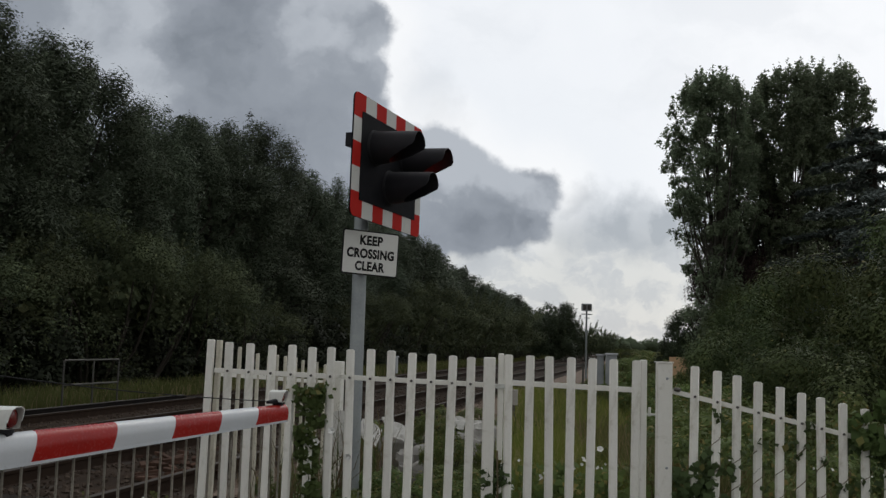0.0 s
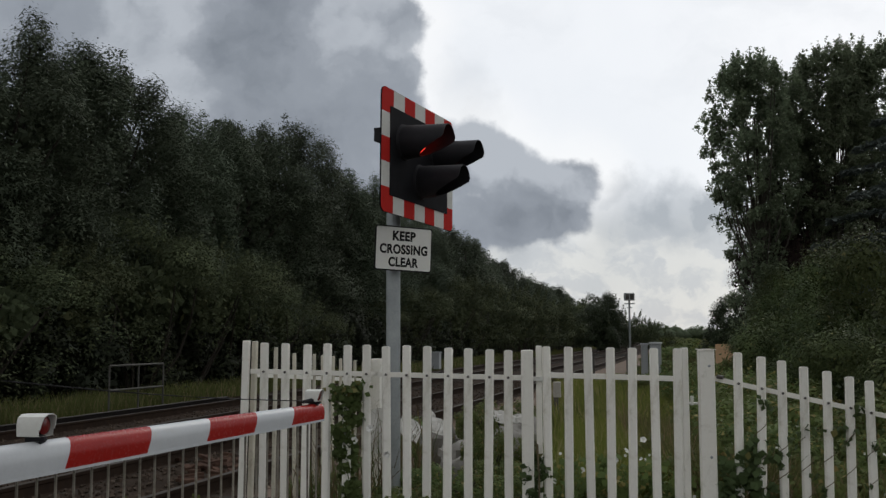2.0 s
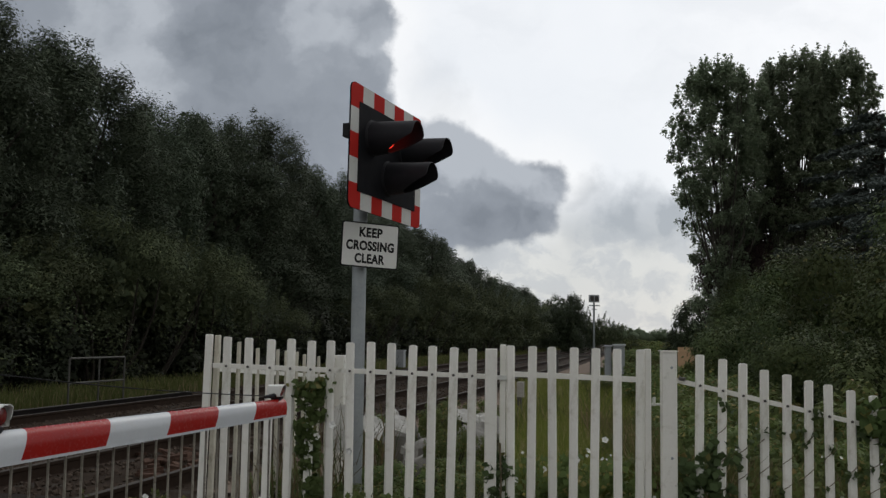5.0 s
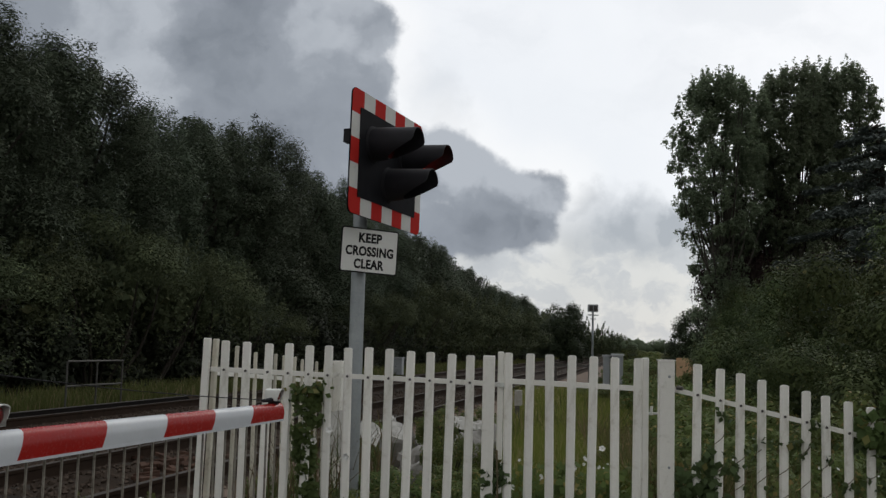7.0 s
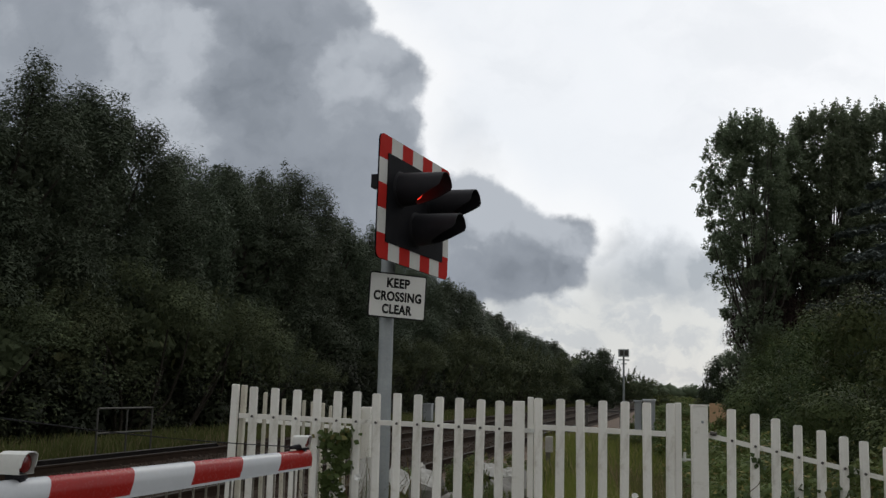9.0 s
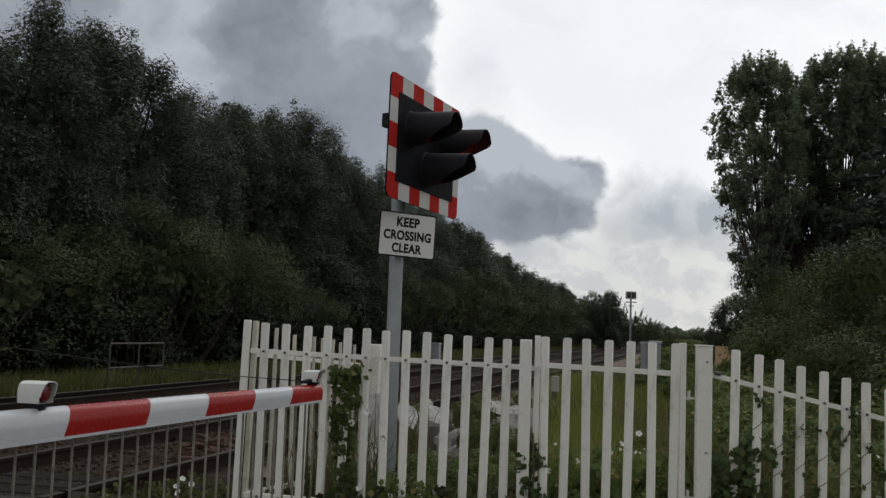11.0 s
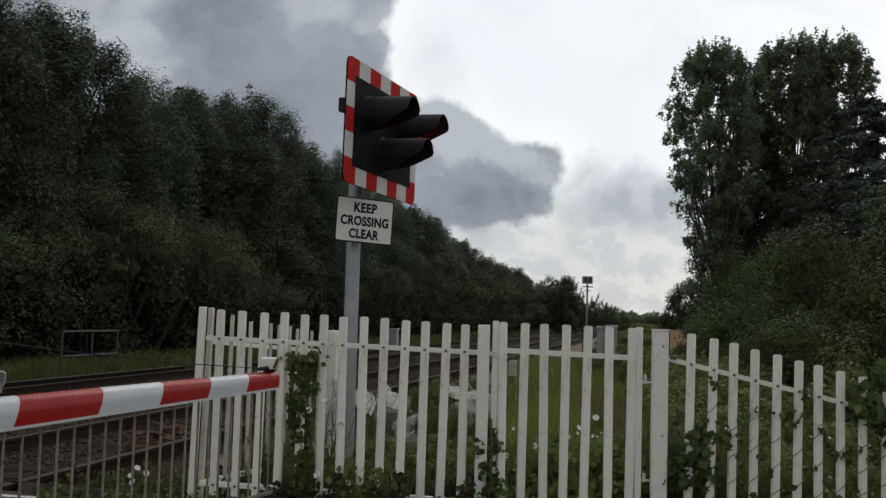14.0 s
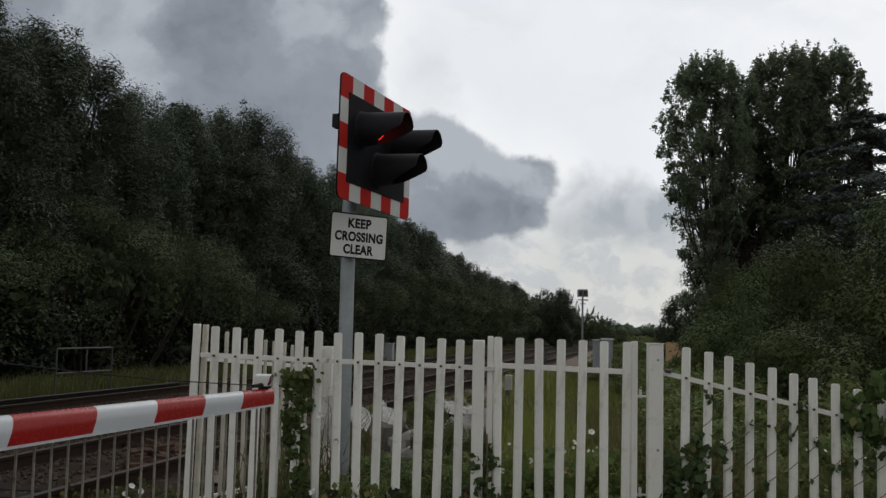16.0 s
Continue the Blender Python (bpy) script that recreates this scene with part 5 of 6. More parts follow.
def build_left_wood():
    rng = random.Random(31)
    willows = [willow_parts(40 + i, 9.0, w) for i, w in enumerate((2.3, 2.6, 2.2, 2.5))]
    behind = [willow_parts(50 + i, 9.0, 2.7, 8500, 0.21) for i in range(2)]
    farther = [willow_parts(54 + i, 9.0, 2.5, 20000, 0.15) for i in range(2)]
    s = 11.0
    heights = ([10, 20, 21.5, 23, 25, 26.7, 29, 30.5, 32, 34.3, 37.3, 41, 42.6, 46.5, 51, 70, 82, 108, 139, 200], [9.5, 9.4, 9.75, 9.3, 9.9, 9.5, 9.45, 8.8, 9.1, 9.6, 10.3, 10.6, 9.9, 9.7, 9.5, 8.8, 8.4, 7.7, 7.8, 7.6])
    while s < 150:
        h = np.interp(s, *heights) * rng.uniform(0.96, 1.01)
        p = track(-16.4 + rng.uniform(-0.6, 0.6), s)
        place_plant("tree", rng.choice(willows if s < 62 else farther), sized(p.x, p.y, rng.uniform(0, 6.28), rng.uniform(0.95, 1.2), h / 9.0), "tall grey-green willow in a dense lineside belt", "tree", "lineside trees")
        s += rng.uniform(2.4, 3.4) * (1 if s < 70 else 1.5)
    s = 10.0
    while s < 120:
        h = np.interp(s, *heights) * rng.uniform(0.96, 1.03)
        p = track(-20.0 + rng.uniform(-0.8, 0.8), s)
        place_plant("tree", rng.choice(behind), sized(p.x, p.y, rng.uniform(0, 6.28), 1.25, h / 9.0), "tall grey-green willow in a dense lineside belt", "tree", "lineside trees")
        s += rng.uniform(4.0, 5.2)
    thorns = [bush_parts(60 + i, 3.6, 2.3, 27000, LEAF_THORN, 0.063, 0.6, 0.45, hollow=0.6, clumps=28, plump=1.15, rise=0.6, ruffle=0.2, jut=(0.6, 1.2)) for i in range(3)]
    far_thorns = [bush_parts(64 + i, 3.6, 2.3, 18000, LEAF_THORN, 0.09, 0.7, 0.55, hollow=0.25, clumps=24, plump=1.2, rise=0.55, ruffle=0.28, jut=(0.6, 1.2)) for i in range(2)]
    for s, h, w in ((13.5, 3.0, 1.0), (17, 3.0, 1.0), (20, 3.3, 1.0), (22.8, 3.9, 1.05), (25.5, 3.8, 1.0), (28.3, 3.6, 1.0), (31.5, 3.1, 0.9), (35, 2.3, 0.8), (44, 2.9, 0.9), (48, 3.5, 1.0), (52, 3.4, 1.0), (57, 4.2, 1.1), (62, 4.6, 1.15), (68, 4.4, 1.2), (75, 4.9, 1.3), (83, 5.1, 1.4), (92, 4.9, 1.5), (103, 5.0, 1.6), (116, 5.0, 1.7), (130, 5.2, 1.9)):
        p = track(-14.0 + rng.uniform(-0.3, 0.3), s)
        place_plant("bush", rng.choice(thorns if s < 60 else far_thorns), sized(p.x, p.y, rng.uniform(0, 6.28), w * 1.08, h * 1.17 / 3.6), "yellow-green hawthorn bush at the edge of the wood", "bush", "lineside bushes")
    # added dark bushes: the shade under the belt is put into leaf colour
    shade = [bush_parts(67 + i, 2.6, 1.7, 6000, LEAF_UNDER_SHADE, 0.12, 0.7, 0.75) for i in range(2)]
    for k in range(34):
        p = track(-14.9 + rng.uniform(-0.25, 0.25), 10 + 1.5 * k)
        place_plant("bush", rng.choice(shade), sized(p.x, p.y, rng.uniform(0, 6.28), 1.0, rng.uniform(0.85, 1.1)), "added undergrowth, its dark leaves standing for shade beneath the lineside trees", "bush", "undergrowth")
    # farther woods along the line, past where single trees can be told
    r = np.random.default_rng(77)
    balls, core = [], Mesh()
    for s in np.arange(135, 620, 5.0):
        p = track(-14.5 + r.normal(0, 1.2), s)
        h = (6.6 + r.normal(0, 0.5)) * (1 + 0.0006 * (s - 130))
        inner_leaves(r, core, (p.x, p.y, h * 0.42), (2.6, 2.6, h * 0.44), 60, 1.1)
        for k in range(12):
            a, t = r.uniform(0, 6.28), r.random()
            balls.append((p.x + 2.9 * math.cos(a) * (1 - 0.5 * t), p.y + 2.9 * math.sin(a) * (1 - 0.5 * t), h * (0.15 + 0.82 * t), r.uniform(0.6, 1.1)))
    c, d = in_balls(r, balls, 60000, 1.0, 0.4)
    tagged(part("far_wood", leaf_data("far_wood", c, d, 0.42, 0.6, LEAF_WILLOW, r, core, 0.55, 3), None), "far belt of trees along the railway", "wood", kind="stuff")
    # the round-headed tree that stands up behind the far belt
    oak = bush_parts(91, 9.2, 4.4, 30000, LEAF_DARK, 0.17, 0.7, 0.6, 6)
    place_plant("tree", oak, sized(15.1, 100, 0.5, 0.56, 0.68), "dark round-headed tree rising over the far wood", "tree", "far trees")
    for x, y, w, h in ((18.4, 103, 1.05, 1.25), (21.0, 107, 1.0, 0.95)):
        place_plant("bush", far_thorns[0], sized(x, y, x, w, h), "green thorn bush beside the far line", "bush", "lineside bushes")
    # woods on the horizon
    balls, core = [], Mesh()
    for x in np.arange(10, 330, 7.0):
        y = 640 + 30 * math.sin(x * 0.05)
        h = 7.5 + r.normal(0, 1.3)
        core.blob((x, y, h * 0.4), (6, 5, h * 0.5), int(x), 0.4, 5, 8)
        for k in range(7):
            balls.append((x + r.normal(0, 3), y + r.normal(0, 2), h * r.uniform(0.4, 0.95), r.uniform(0.9, 1.7)))
    c, d = in_balls(r, balls, 9000, 1.0, 0.4)
    tagged(part("horizon_wood", leaf_data("horizon_wood", c, d, 1.3, 0.7, LEAF_POPLAR, r, core), None), "low woods on the horizon", "wood", kind="stuff")


def poplar_parts(seed, height, spread, low, masses=110, tufts_each=19, per_tuft=13):
    """Poplar: rising limbs that bear rounded masses of leaf tufts, close together in the upper crown and with gaps below."""
    rng = np.random.default_rng(seed)
    trunk, limbs, tufts = Mesh(), [], []
    limb(trunk, rng, (0, 0, -0.4), (0.15, 0, height * 0.82), 0.25, 0.04, 0.02, 8, 9)
    profile = ([0.2, 0.30, 0.42, 0.58, 0.76, 0.88, 0.95, 1.0], [0.50, 0.56, 0.68, 0.86, 1.0, 0.88, 0.62, 0.26])
    for i in range(masses):
        f = low + (0.985 - low) * rng.random() ** 0.74
        a = 2.4 * i + rng.normal(0, 0.3)
        reach = spread * np.interp(f, *profile) * rng.random() ** 0.42
        heart = np.array([reach * math.cos(a), reach * math.sin(a), height * f])
        size = rng.uniform(0.26, 0.50) * (1.12 - 0.25 * f)
        tall = 1.0 + 0.9 * max(f - 0.55, 0.0)
        if i % 6 == 0:
            start = np.array([0.05, 0, heart[2] * (0.52 if f > 0.5 else 0.66) - 0.4])
            knee = np.array([heart[0] * 0.62, heart[1] * 0.62, start[2] * 0.52 + heart[2] * 0.48])
            m = Mesh()
            m.tube([start, start * 0.5 + knee * 0.5, knee, knee * 0.45 + heart * 0.55, heart + np.array([0, 0, size])], [0.06, 0.048, 0.036, 0.022, 0.007], 6)
            limbs.append(m)
        for k in range(tufts_each if f > 0.5 else tufts_each // 2):
            out = rng.normal(0, 1, 3)
            out = out / np.linalg.norm(out) * size * rng.random() ** 0.4
            tufts.append((*(heart + out * np.array([1, 1, tall])), rng.uniform(0.09, 0.20)))
        # a pointed leader stands out of the upper masses
        if f > 0.7:
            for k in range(4):
                tufts.append((*(heart + np.array([rng.normal(0, 0.05), rng.normal(0, 0.05), size * tall * 0.9 + 0.13 * k])), 0.15 - 0.025 * k))
    c, d = in_balls(rng, tufts, len(tufts) * per_tuft, 1.1, 0.1, 0.3)
    d[:, 2] += 0.55
    return trunk.data("trunk", PALE_BARK, True), [m.data("limb", PALE_BARK, True) for m in limbs], leaf_data("crown", c, d, 0.102, 0.95, LEAF_POPLAR, rng, None, 0.6, 3, 0.75)


def build_right_side():
    rng = random.Random(8)
    for x, y, h, sp, seed, low, masses in ((14.0, 45, 15.2, 2.42, 5, 0.20, 280), (17.6, 45.6, 15.7, 2.1, 6, 0.27, 300), (20.0, 46.5, 16.2, 2.2, 12, 0.27, 300), (15.9, 47.5, 14.0, 1.5, 17, 0.26, 110)):
        trunk, limbs, crown = poplar_parts(seed, h, sp, low, masses)
        ob = thing("tree", sized(x, y, rng.uniform(0, 6.28), 1, 1), "tall dark poplar with an open crown of rounded leaf clumps", "tree", "poplars")
        part("trunk", trunk, None, ob)
        for m in limbs:
            part("limb", m, None, ob)
        part("crown", crown, None, ob)
    sucker = bush_parts(25, 5.6, 1.7, 9000, LEAF_POPLAR, 0.14, 0.8)
    place_plant("tree", sucker, sized(14.9, 44.2, 0.3, 1.0, 1.05), "young poplar growth at the foot of the tall trees", "tree", "poplars")
    beech = bush_parts(22, 9.0, 4.2, 34000, LEAF_BEECH, 0.14, 0.7)
    for x, y, turn, w, h in ((16.3, 47.0, 0, 0.64, 1.18), (19.6, 47.6, 1.2, 0.72, 1.10), (23.5, 47, 2, 1.0, 1.0)):
        place_plant("tree", beech, sized(x, y, turn, w, h), "very dark copper-leaved tree behind the poplars", "tree", "far trees")
    dark = bush_parts(23, 5.4, 3.4, 18000, LEAF_DARK, 0.14, 0.7)
    for x, y, w, h in ((26.9, 92, 0.95, 1.2), (30.5, 94, 1.1, 1.25), (24.9, 90, 0.42, 0.8), (34, 90, 1.2, 1.35)):
        place_plant("tree", dark, sized(x, y, x, w, h), "dark rounded tree across the field", "tree", "far trees")
    # cedar with flat drooping layers
    r = np.random.default_rng(14)
    trunk, cs, ds = Mesh(), [], []
    limb(trunk, r, (0, 0, -0.3), (0.1, 0, 8.6), 0.22, 0.03, 0.02, 6, 8)
    for i in range(46):
        z = 1.6 + 7.0 * (i / 46)
        a = 2.4 * i
        reach = (3.9 - 0.36 * z) * r.uniform(0.8, 1.1) + 0.3
        tip = np.array([reach * math.cos(a), reach * math.sin(a), z - 0.12 * reach])
        limb(trunk, r, (0, 0, z + 0.2), tip, 0.05, 0.012, 0.04, 4, 5)
        for k in range(420):
            t = r.random() ** 0.7
            side = r.normal(0, 0.22 * (1.15 - t))
            q = np.array([0, 0, z + 0.2]) * (1 - t) + tip * t
            cs.append(q + np.array([-math.sin(a) * side, math.cos(a) * side, -0.16 * abs(side) + r.normal(0, 0.04)]))
            ds.append((0.25 * math.cos(a), 0.25 * math.sin(a), 0.9))
    crown = leaf_data("crown", np.array(cs), np.array(ds), 0.2, 0.28, LEAF_CEDAR, r, None, 0.4)
    cedar_trunk = trunk.data("trunk", BARK, True)
    place_plant("tree", (cedar_trunk, crown), sized(14.1, 29.8, 0.6, 1.25, 1.10), "dark blue-green cedar with drooping flat branches", "tree", "garden trees")
    place_plant("tree", (cedar_trunk, crown), sized(13.0, 27.0, 2.6, 0.85, 0.80), "dark blue-green cedar with drooping flat branches", "tree", "garden trees")
    place_plant("tree", (cedar_trunk, crown), sized(17.0, 32.5, 4.4, 1.15, 1.2), "dark blue-green cedar with drooping flat branches", "tree", "garden trees")
    # hedge of mixed shrubs
    hedge = [bush_parts(70 + i, 3.6, 2.0, 30000, LEAF_HEDGE, 0.058, 0.75, 0.42, 16, hollow=0.2, clumps=19, plump=1.15, rise=0.6, ruffle=0.28, jut=(0.55, 1.25)) for i in range(3)]
    for x, y, w, h in ((8.3, 22, 0.95, 4.2), (9.6, 23, 1.15, 4.5), (8.3, 17.0, 1.0, 4.3), (9.4, 15.5, 1.1, 4.9), (6.9, 18.2, 0.75, 3.1), (9.7, 27, 0.95, 4.0), (11.4, 32, 1.1, 4.4), (12.9, 37, 1.15, 4.8), (14.4, 42, 1.1, 5.4), (12.9, 28, 1.4, 5.0), (5.6, 13.8, 0.62, 2.3), (7.0, 12.8, 0.8, 3.3), (14.5, 40, 1.5, 5.2), (17, 40, 1.6, 5.2), (11.8, 20, 1.4, 5.6), (8.9, 12.0, 0.9, 4.0), (15.8, 48, 1.0, 5.0), (20.5, 41, 1.6, 5.4)):
        # the hedge keeps to the right of the field path
        x = max(x, 0.284 * y + 2.5 * w) if y > 14 else x
        place_plant("bush", rng.choice(hedge), sized(x, y, rng.uniform(0, 6.28), w, h / 3.6), "dense green hedge shrub beside the field", "bush", "hedge shrubs")
    low = [bush_parts(80 + i, 1.0, 0.75, 6000, LEAF_WEED, 0.044, 0.75, 0.6, 26, 3) for i in range(3)]
    for x, y, w, h in ((2.5, 8.4, 0.9, 0.9), (3.3, 8.2, 1.0, 1.0), (4.1, 8.6, 1.0, 1.1), (3.0, 9.6, 1.1, 1.1), (4.0, 10.2, 1.2, 1.3), (5.0, 9.4, 1.1, 1.4), (5.2, 11.2, 1.4, 1.7), (3.2, 11.5, 1.2, 1.0), (4.2, 13.0, 1.4, 1.4), (2.2, 9.9, 0.7, 0.6), (4.9, 16, 1.5, 1.6), (5.6, 19.5, 1.5, 1.5), (6.3, 24, 1.6, 1.7), (7.2, 30, 1.6, 1.6), (6.6, 23, 1.2, 1.95), (5.5, 20.5, 1.0, 1.55), (6.1, 29.3, 1.3, 0.8), (5.0, 28.0, 1.1, 0.62), (6.9, 30.2, 1.0, 1.0), (2.9, 7.7, 0.6, 0.7), (3.7, 7.6, 0.7, 0.8), (4.4, 7.4, 0.7, 1.0), (2.0, 7.9, 0.55, 0.6)):
        place_plant("bush", rng.choice(low), sized(x, y, rng.uniform(0, 6.28), w, h), "low tangle of brambles and bindweed", "bush", "brambles")
    for s, n, w, h in ((38, -1.6, 1.2, 0.7), (46, -0.2, 1.5, 0.8), (52, -2.0, 1.2, 0.7), (60, 0.8, 1.7, 0.9), (66, -1.8, 1.5, 0.9), (74, 1.5, 2.0, 0.9), (82, -1.2, 2.0, 1.0), (90, 2.5, 2.4, 1.6), (98, 0.0, 2.4, 1.6), (125, 4, 3.0, 1.7), (140, -1.5, 3.0, 1.7), (160, 9, 3.4, 1.8), (185, 3, 3.6, 1.9), (215, 14, 4.2, 2.0)):
        p = track(n, s)
        place_plant("bush", rng.choice(low), sized(p.x, p.y, rng.uniform(0, 6.28), w, h), "low tangle of brambles and bindweed", "bush", "brambles")
    for x, y, w, h in ((0.45, 8.8, 0.6, 0.42), (-0.2, 8.5, 0.6, 0.45), (0.33, 11.6, 0.4, 0.72), (-0.62, 11.4, 0.4, 0.6), (0.6, 10.6, 0.5, 0.45), (-0.5, 12.5, 0.7, 0.6), (0.7, 14.3, 0.9, 0.7), (1.0, 7.9, 0.5, 0.34), (1.5, 8.0, 0.5, 0.4), (0.5, 7.8, 0.5, 0.42), (-0.3, 7.7, 0.5, 0.38), (-1.1, 8.4, 0.4, 0.5), (0.34, 9.6, 0.34, 0.66)):
        place_plant("bush", rng.choice(low), sized(x, y, rng.uniform(0, 6.28), w, h), "low tangle of brambles and bindweed", "bush", "brambles")


build_left_wood()
build_right_side()


def grass(name, label, count, spot, height, material, seed):
    """Blades: narrow bent triangles, each its own island."""
    rng = np.random.default_rng(seed)
    verts, faces = [], []
    for i in range(count):
        x, y = spot(rng)
        z = ground_z(x, y) - 0.01
        h = height * rng.uniform(0.45, 1.25)
        a = rng.uniform(0, 6.28)
        w = rng.uniform(0.004, 0.009) * (1 + 0.04 * max(y - 8, 0))
        dx, dy = math.cos(a) * w, math.sin(a) * w
        bx, by = rng.normal(0, 0.28) * h, rng.normal(0, 0.28) * h
        k = len(verts)
        verts += [(x - dx, y - dy, z), (x + dx, y + dy, z), (x + bx * 0.35 + dx * 0.7, y + by * 0.35 + dy * 0.7, z + h * 0.6), (x + bx * 0.35 - dx * 0.7, y + by * 0.35 - dy * 0.7, z + h * 0.6), (x + bx, y + by, z + h)]
        faces += [(k, k + 1, k + 2, k + 3), (k + 3, k + 2, k + 4)]
    me = bpy.data.meshes.new(name)
    me.from_pydata(verts, [], faces)
    me.materials.append(material)
    tagged(part(name, me, None), label, "grass", kind="stuff")


def verge_spot(rng):
    y = 7.4 + 34 * rng.random() ** 1.9
    n = rng.uniform(-2.2 + 0.02 * y, 1.2 + 0.1 * y)
    p = track(n, y)
    return p.x, p.y


def far_bank_spot(rng):
    p = track(rng.uniform(-12.9, -11.5), 12 + 70 * rng.random() ** 1.5)
    return p.x, p.y


def cess_spot(rng):
    p = track(rng.uniform(-2.0, 5.0), 14 + 90 * rng.random() ** 1.3)
    return p.x, p.y


def meadow_spot(rng):
    y = 7.5 + 24 * rng.random() ** 1.6
    x = rng.uniform(0.6, 2.1) + (y - 7.4) * rng.uniform(0.10, 0.27)
    return x, y


def slope_spot(rng):
    y = 7.2 + 6.5 * rng.random() ** 1.3
    return rng.uniform(1.8, 2.9 + 0.42 * (y - 4.5)) + 0.06 * (y - 7.2), y


def corner_spot(rng):
    y = 7.5 + 2.3 * rng.random()
    return -1.42 + (y - 7.4) * 0.27 + rng.uniform(0.05, 0.75), y


grass("verge_grass", "rough grass and weeds on the railway verge", 20000, verge_spot, 0.22, GRASS_DRY, 3)
grass("cess_grass", "rank grass along the edge of the ballast", 16000, cess_spot, 0.5, GRASS_DRY, 5)
grass("meadow_grass", "tall bright green grass behind the gate", 24000, meadow_spot, 0.42, GRASS_GREEN, 4)
grass("slope_grass", "tangled seeding grass behind the stepped fence", 15000, slope_spot, 0.62, GRASS_SEED, 9)
grass("dead_stems", "dry brown weed stems inside the fence corner", 260, corner_spot, 0.85, STRAW, 8)
grass("bank_grass", "tall rank grass at the foot of the trees", 20000, far_bank_spot, 0.34, GRASS_BANK, 6)


def creeper(name, label, spots, leaves, size, material, seed, stems=(), flowers=()):
    """Climbing leaves in a set of clumps, with twining stems and white trumpet flowers."""
    rng = np.random.default_rng(seed)
    anchor = spots[0]
    owner = thing(name, (anchor[0], anchor[1], 0), label, "climbing plant", "creepers on the fence")
    inv = owner.matrix_basis.inverted()
    c, d = in_balls(rng, spots, leaves, 1.0, 0.1)
    c = c - np.array([anchor[0], anchor[1], 0])
    keep = c[:, 2] > 0.005
    d[:, 1] -= 0.7
    part("leaves", leaf_data("leaves", c[keep], d[keep], size, 0.85, material, rng, None, 0.6), None, owner)
    if stems:
        m = Mesh()
        for line, r in stems:
            m.tube([inv @ Vector(p) for p in line], r, 5)
        part("stem", m, STEM, owner)
    for x, y, z, r in flowers:
        r *= 0.8
        m = Mesh()
        ring = []
        for rad, dep in ((0.10, 0.75), (0.24, 0.40), (0.62, 0.10), (1.0, 0.0), (0.97, 0.035), (0.56, 0.15), (0.20, 0.44)):
            ring.append([Vector((rad * r * (1 + 0.10 * rad * math.cos(5 * 6.283 * j / 20)) * math.cos(6.283 * j / 20), (dep + 0.10 * rad * math.cos(5 * 6.283 * j / 20 + 0.6)) * r, rad * r * (1 + 0.10 * rad * math.cos(5 * 6.283 * j / 20)) * math.sin(6.283 * j / 20))) for j in range(20)])
        m.loft(ring, False, inv @ Matrix.Translation((x, y, z)) @ Matrix.Rotation(rng.uniform(-1.0, 1.0), 4, "Z") @ Matrix.Rotation(rng.uniform(-0.9, 0.3), 4, "X"))
        part("flower", m, PETAL, owner, "white trumpet flower", smooth=True)
    return owner


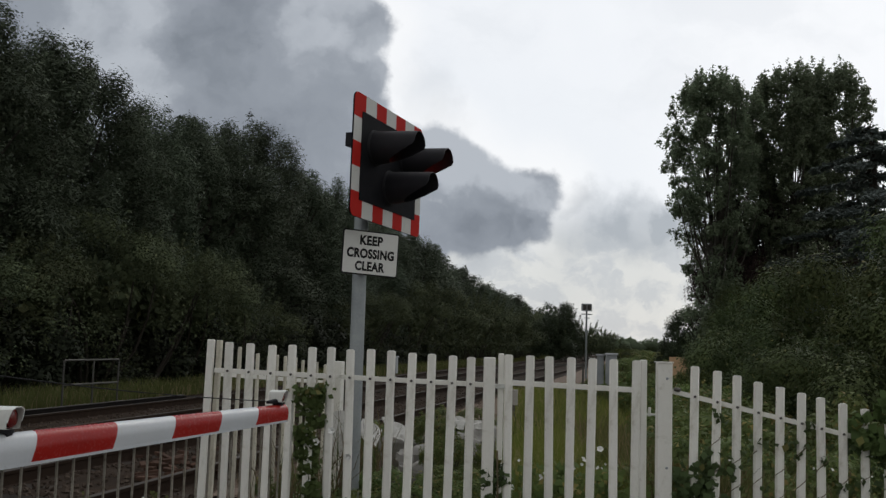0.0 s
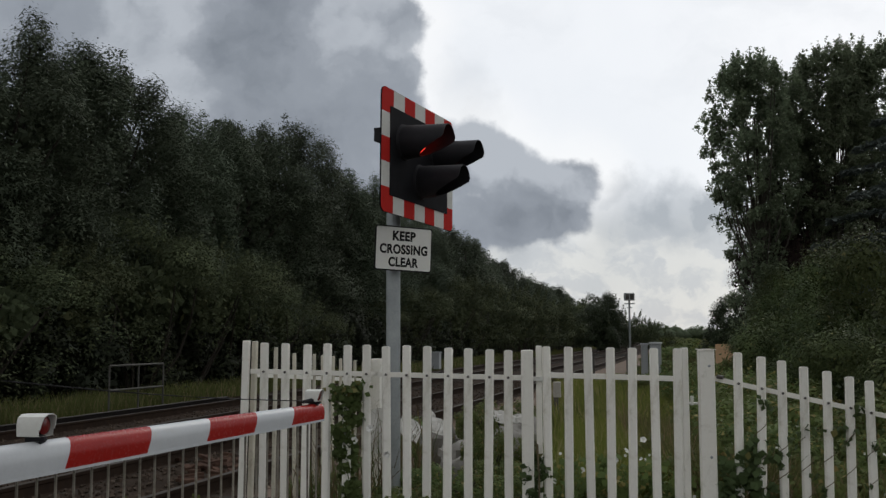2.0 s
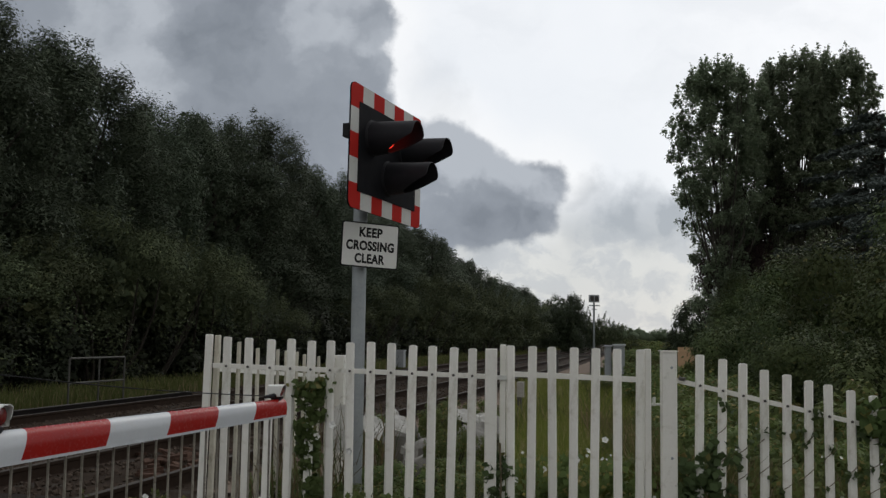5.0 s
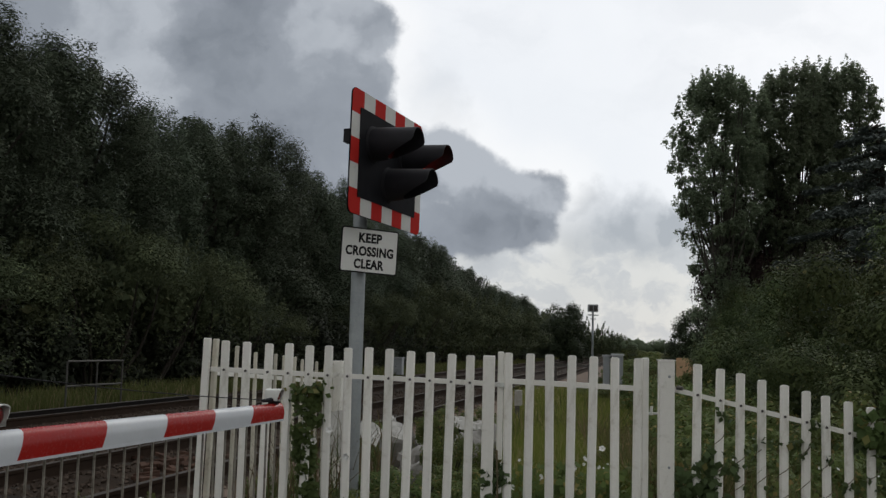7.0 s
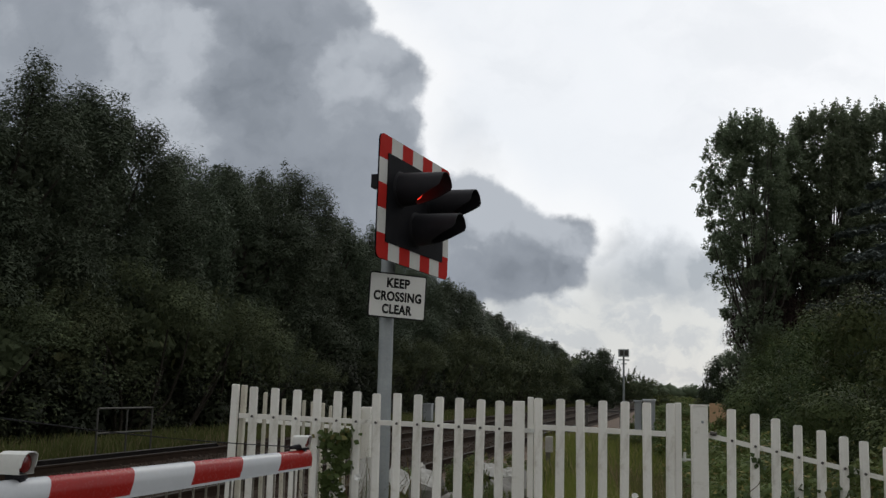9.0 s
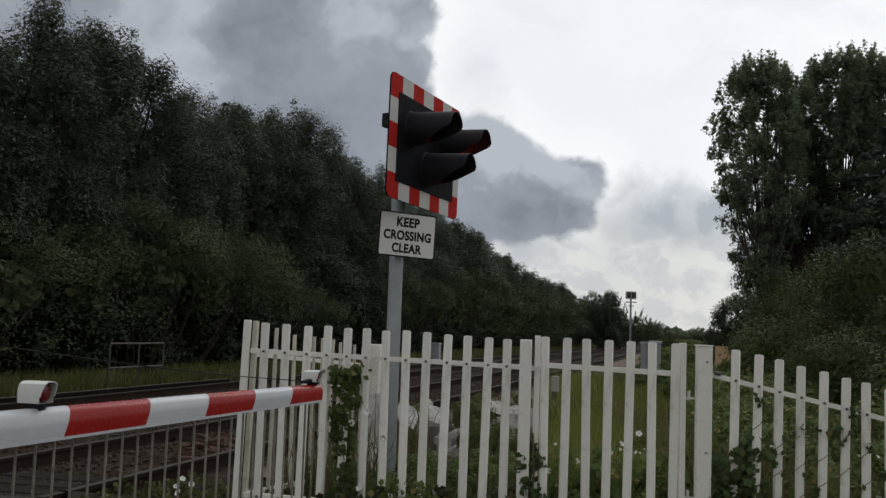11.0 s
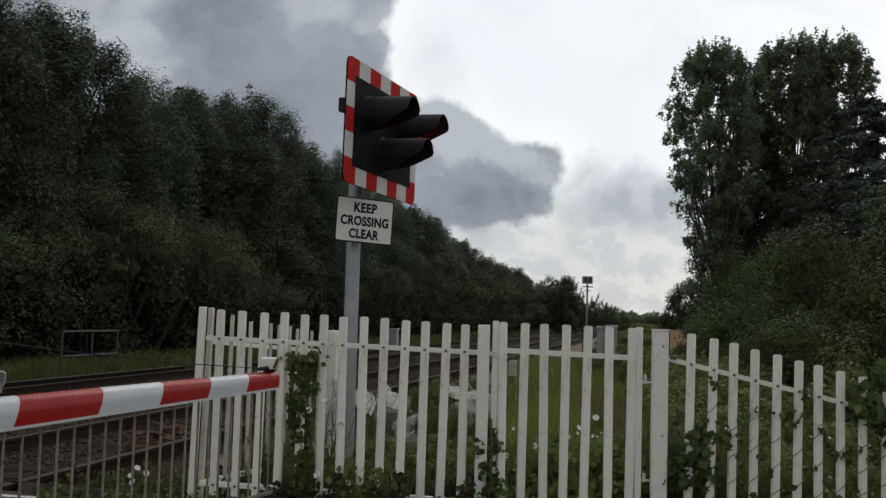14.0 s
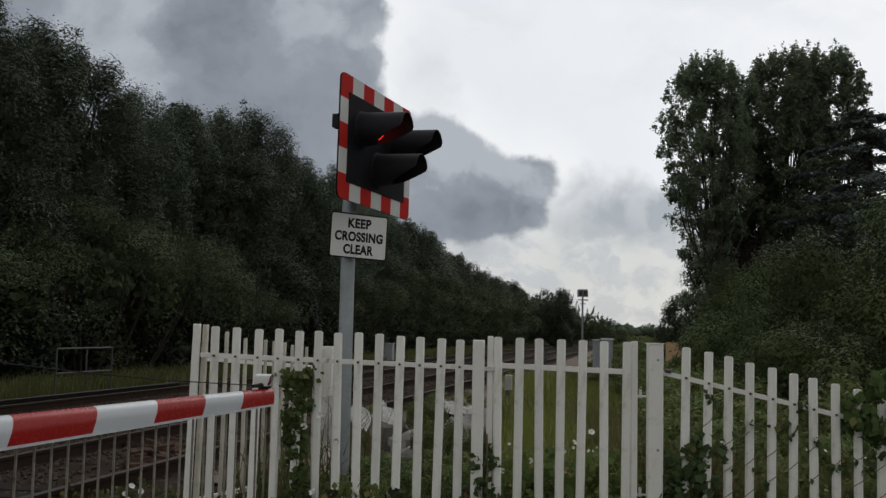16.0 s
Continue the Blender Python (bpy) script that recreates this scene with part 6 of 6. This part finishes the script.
def build_creepers():
    rng = random.Random(4)

    def twine(x, low, top, turns):
        y = fence_y(x) - 0.012
        n = int(turns * 10)
        return [(x + 0.043 * math.cos(6.283 * turns * k / n), y + 0.036 * math.sin(6.283 * turns * k / n), low + (top - low) * k / n) for k in range(n + 1)]
    # the thick column of ivy where two lengths of fence meet
    spots = []
    for i in range(40):
        z = rng.uniform(0.12, 1.10)
        x = -0.735 + rng.gauss(0, 0.05 - 0.02 * z) + (0.04 if z < 0.5 else 0) - 0.02 * math.sin(z * 5)
        spots.append((x, fence_y(x) + rng.uniform(-0.06, 0.05), z, rng.uniform(0.045, 0.085)))
    creeper("ivy", "thick column of ivy climbing the white fence", spots, 1700, 0.047, LEAF_BROAD, 21, [([(-0.74, 7.2, 0), (-0.72, 7.17, 0.5), (-0.74, 7.17, 1.1)], 0.012)], [(-0.565, 7.13, 0.80, 0.032), (-0.67, 7.12, 0.72, 0.03), (-0.44, 7.11, 0.62, 0.03)])
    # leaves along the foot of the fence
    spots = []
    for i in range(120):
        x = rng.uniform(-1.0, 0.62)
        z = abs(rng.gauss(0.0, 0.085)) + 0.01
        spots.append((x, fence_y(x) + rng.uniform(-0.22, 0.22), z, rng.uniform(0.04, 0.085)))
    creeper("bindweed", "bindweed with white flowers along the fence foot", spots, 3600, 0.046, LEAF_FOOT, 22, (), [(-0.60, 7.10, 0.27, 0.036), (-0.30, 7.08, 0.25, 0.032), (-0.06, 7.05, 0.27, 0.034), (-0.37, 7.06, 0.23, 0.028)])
    spots = []
    for i in range(46):
        x = rng.uniform(-0.42, -0.05)
        spots.append((x, fence_y(x) - 0.1 + rng.uniform(-0.12, 0.1), rng.uniform(0.05, 0.30), rng.uniform(0.04, 0.08)))
    creeper("nettle_clump", "yellowing weed clump against the fence", spots, 520, 0.046, LEAF_WEED, 23)
    # gate and right fence
    spots = []
    for i in range(26):
        z = rng.uniform(0.05, 0.62)
        spots.append((0.60 + rng.gauss(0, 0.035), fence_y(0.6) + rng.uniform(-0.07, 0.0), z, rng.uniform(0.025, 0.055)))
    creeper("ivy", "ivy stems climbing the gate post", spots, 300, 0.05, LEAF_IVY, 24, [([(0.6, 7.02, 0), (0.625, 7.01, 0.4), (0.615, 7.02, 0.7)], 0.008)])
    spots = []
    for i in range(90):
        x = rng.uniform(0.65, 1.75)
        spots.append((x, fence_y(x) + rng.uniform(0.03, 0.45), abs(rng.gauss(0.05, 0.17)), rng.uniform(0.05, 0.10)))
    creeper("bindweed", "bindweed with white flowers behind the gate", spots, 3000, 0.05, LEAF_WEED, 25, (), [(1.18, 7.25, 0.20, 0.036), (1.13, 7.3, 0.21, 0.036), (0.97, 7.4, 0.47, 0.03), (1.32, 7.5, 0.6, 0.03), (1.25, 7.6, 0.52, 0.03), (1.5, 7.8, 0.65, 0.032), (0.78, 7.5, 0.38, 0.026)])
    spots = []
    for i in range(30):
        spots.append((2.05 + rng.gauss(0, 0.10), fence_y(2.05) + rng.uniform(-0.06, 0.10), rng.uniform(0.28, 0.72), rng.uniform(0.04, 0.08)))
    creeper("bindweed", "leafy bindweed wound round a white pale", spots, 520, 0.062, LEAF_IVY, 26)
    spots, stems = [], []
    for i in range(11):
        x = 2.133 + 0.1473 * i
        low, top = 0.10 - 0.2 * (x - 1.9), 0.95 - 0.2 * (x - 1.9) + rng.uniform(-0.2, 0.1)
        stems.append((twine(x, low, top, rng.uniform(2.6, 5.5)), 0.0028))
        for k in range(9):
            spots.append((x + rng.gauss(0, 0.05), fence_y(x) - 0.035, rng.uniform(low, top + 0.1), 0.03))
        spots.append((x + 0.06, fence_y(x) - 0.02, top + rng.uniform(-0.05, 0.1), 0.05))
    creeper("bindweed", "thin bindweed stems twining up the white pales", spots, 330, 0.052, LEAF_IVY, 27, stems)
    spots = []
    for i in range(44):
        x = rng.uniform(3.06, 3.72)
        spots.append((x, fence_y(x) + rng.uniform(-0.10, 0.12), rng.uniform(0.74, 1.17) - 0.14 * (x - 3.12), rng.uniform(0.06, 0.10)))
    creeper("bindweed", "thick bindweed mass over the fence top with white flowers", spots, 1300, 0.078, LEAF_BROAD, 28, (), [(3.42, 6.66, 0.68, 0.042), (3.38, 6.64, 0.44, 0.044)])
    spots = []
    for i in range(150):
        x = rng.uniform(0.62, 1.75)
        y = fence_y(x) + rng.uniform(0.1, 1.3)
        spots.append((x + 0.16 * (y - 7), y, rng.uniform(0.03, 0.5) * (1.1 - 0.3 * (y - 7)), rng.uniform(0.05, 0.12)))
    specks = [(rng.uniform(0.75, 1.7) + 0.2 * k / 26, 7.3 + 1.6 * k / 26, rng.uniform(0.2, 0.62), rng.uniform(0.010, 0.018)) for k in range(26)]
    creeper("bindweed", "leafy bindweed tangle with small white flowers behind the gate", spots, 4200, 0.05, LEAF_WEED, 31, (), specks)
    spots = []
    for i in range(150):
        x = rng.uniform(1.85, 4.0)
        y = fence_y(x) + rng.uniform(0.12, 1.2)
        spots.append((x, y, rng.uniform(0.02, 0.62) - 0.2 * (x - 1.95), rng.uniform(0.05, 0.11)))
    spots = [s for s in spots if s[2] > 0.02]
    specks = [(x, fence_y(x) + rng.uniform(0.2, 1.5), rng.uniform(0.15, 0.85) - 0.16 * (x - 1.95), rng.uniform(0.010, 0.018)) for x in [rng.uniform(1.9, 4.2) for k in range(44)]]
    creeper("bindweed", "low bindweed with small white flowers among grass", spots, 2600, 0.045, LEAF_WEED, 32, (), specks)
    # weeds by the road edge beyond the barrier
    spots = []
    for i in range(190):
        n = rng.triangular(-4.2, -2.75, -3.6)
        # they creep furthest over the asphalt at one place
        front = float(np.interp(n, [-4.2, -3.9, -3.7, -3.55, -3.1, -2.7], [6.32, 6.08, 5.84, 6.12, 6.45, 6.55]))
        s = front + (7.45 - front) * rng.random() ** 1.9
        p = track(n, s)
        base = float(np.interp(n, [-4.0, -3.6, -3.0, -2.6], [0.11, 0.085, 0.04, 0.01])) if s < 6.6 else 0.04
        spots.append((p.x, p.y, base + abs(rng.gauss(0.0, 0.06)) * min(1.0, 0.25 + (s - front) * 1.5), rng.uniform(0.025, 0.065)))
    p, q = track(-3.75, 7.0), track(-3.68, 6.8)
    creeper("roadside_weeds", "low green weeds at the edge of the crossing", spots, 2700, 0.031, LEAF_ROADSIDE, 29, (), [(p.x, p.y, 0.20, 0.03), (q.x, q.y, 0.13, 0.032), (p.x + 0.07, p.y, 0.16, 0.028), (p.x - 0.05, p.y, 0.14, 0.025)])


build_creepers()


# ---------------------------------------------------------------- what moves
# when the left lamp lights and goes out; the right one takes the other beats
LEFT_ON = ((0.05, 0.45), (0.85, 1.25), (1.55, 2.05), (2.4, 2.8), (3.2, 3.6), (3.95, 4.35), (4.73, 5.13), (5.52, 5.92), (6.4, 6.6), (7.05, 7.4), (7.8, 8.2), (8.6, 9.05),
           (9.45, 9.82), (10.24, 10.62), (11.04, 11.42), (11.85, 12.2), (12.55, 12.95), (13.35, 13.8), (14.2, 14.44), (14.95, 15.25), (15.65, 16.5))


def flash_rows(rest, bright, end=16.0):
    """Rows that turn a lamp half round at each change of beat."""
    turned = lambda k: rest @ Matrix.Rotation(radians(180 * k), 4, "Z")
    half = 0 if bright else 1
    rows = [(0.0, turned(half))]
    for moment in (m for beat in LEFT_ON for m in beat):
        if moment < end - 0.1:
            start = max(moment - 0.05, 0.0)
            rows += [(start + k / FPS, turned(half + k / 3)) for k in range(4)]
            half += 1
    rows.append((end, turned(half)))
    return rows


def motions():
    walk(LEFT_LAMP, flash_rows(LEFT_POSE, False))
    walk(RIGHT_LAMP, flash_rows(RIGHT_POSE, True))


motions()
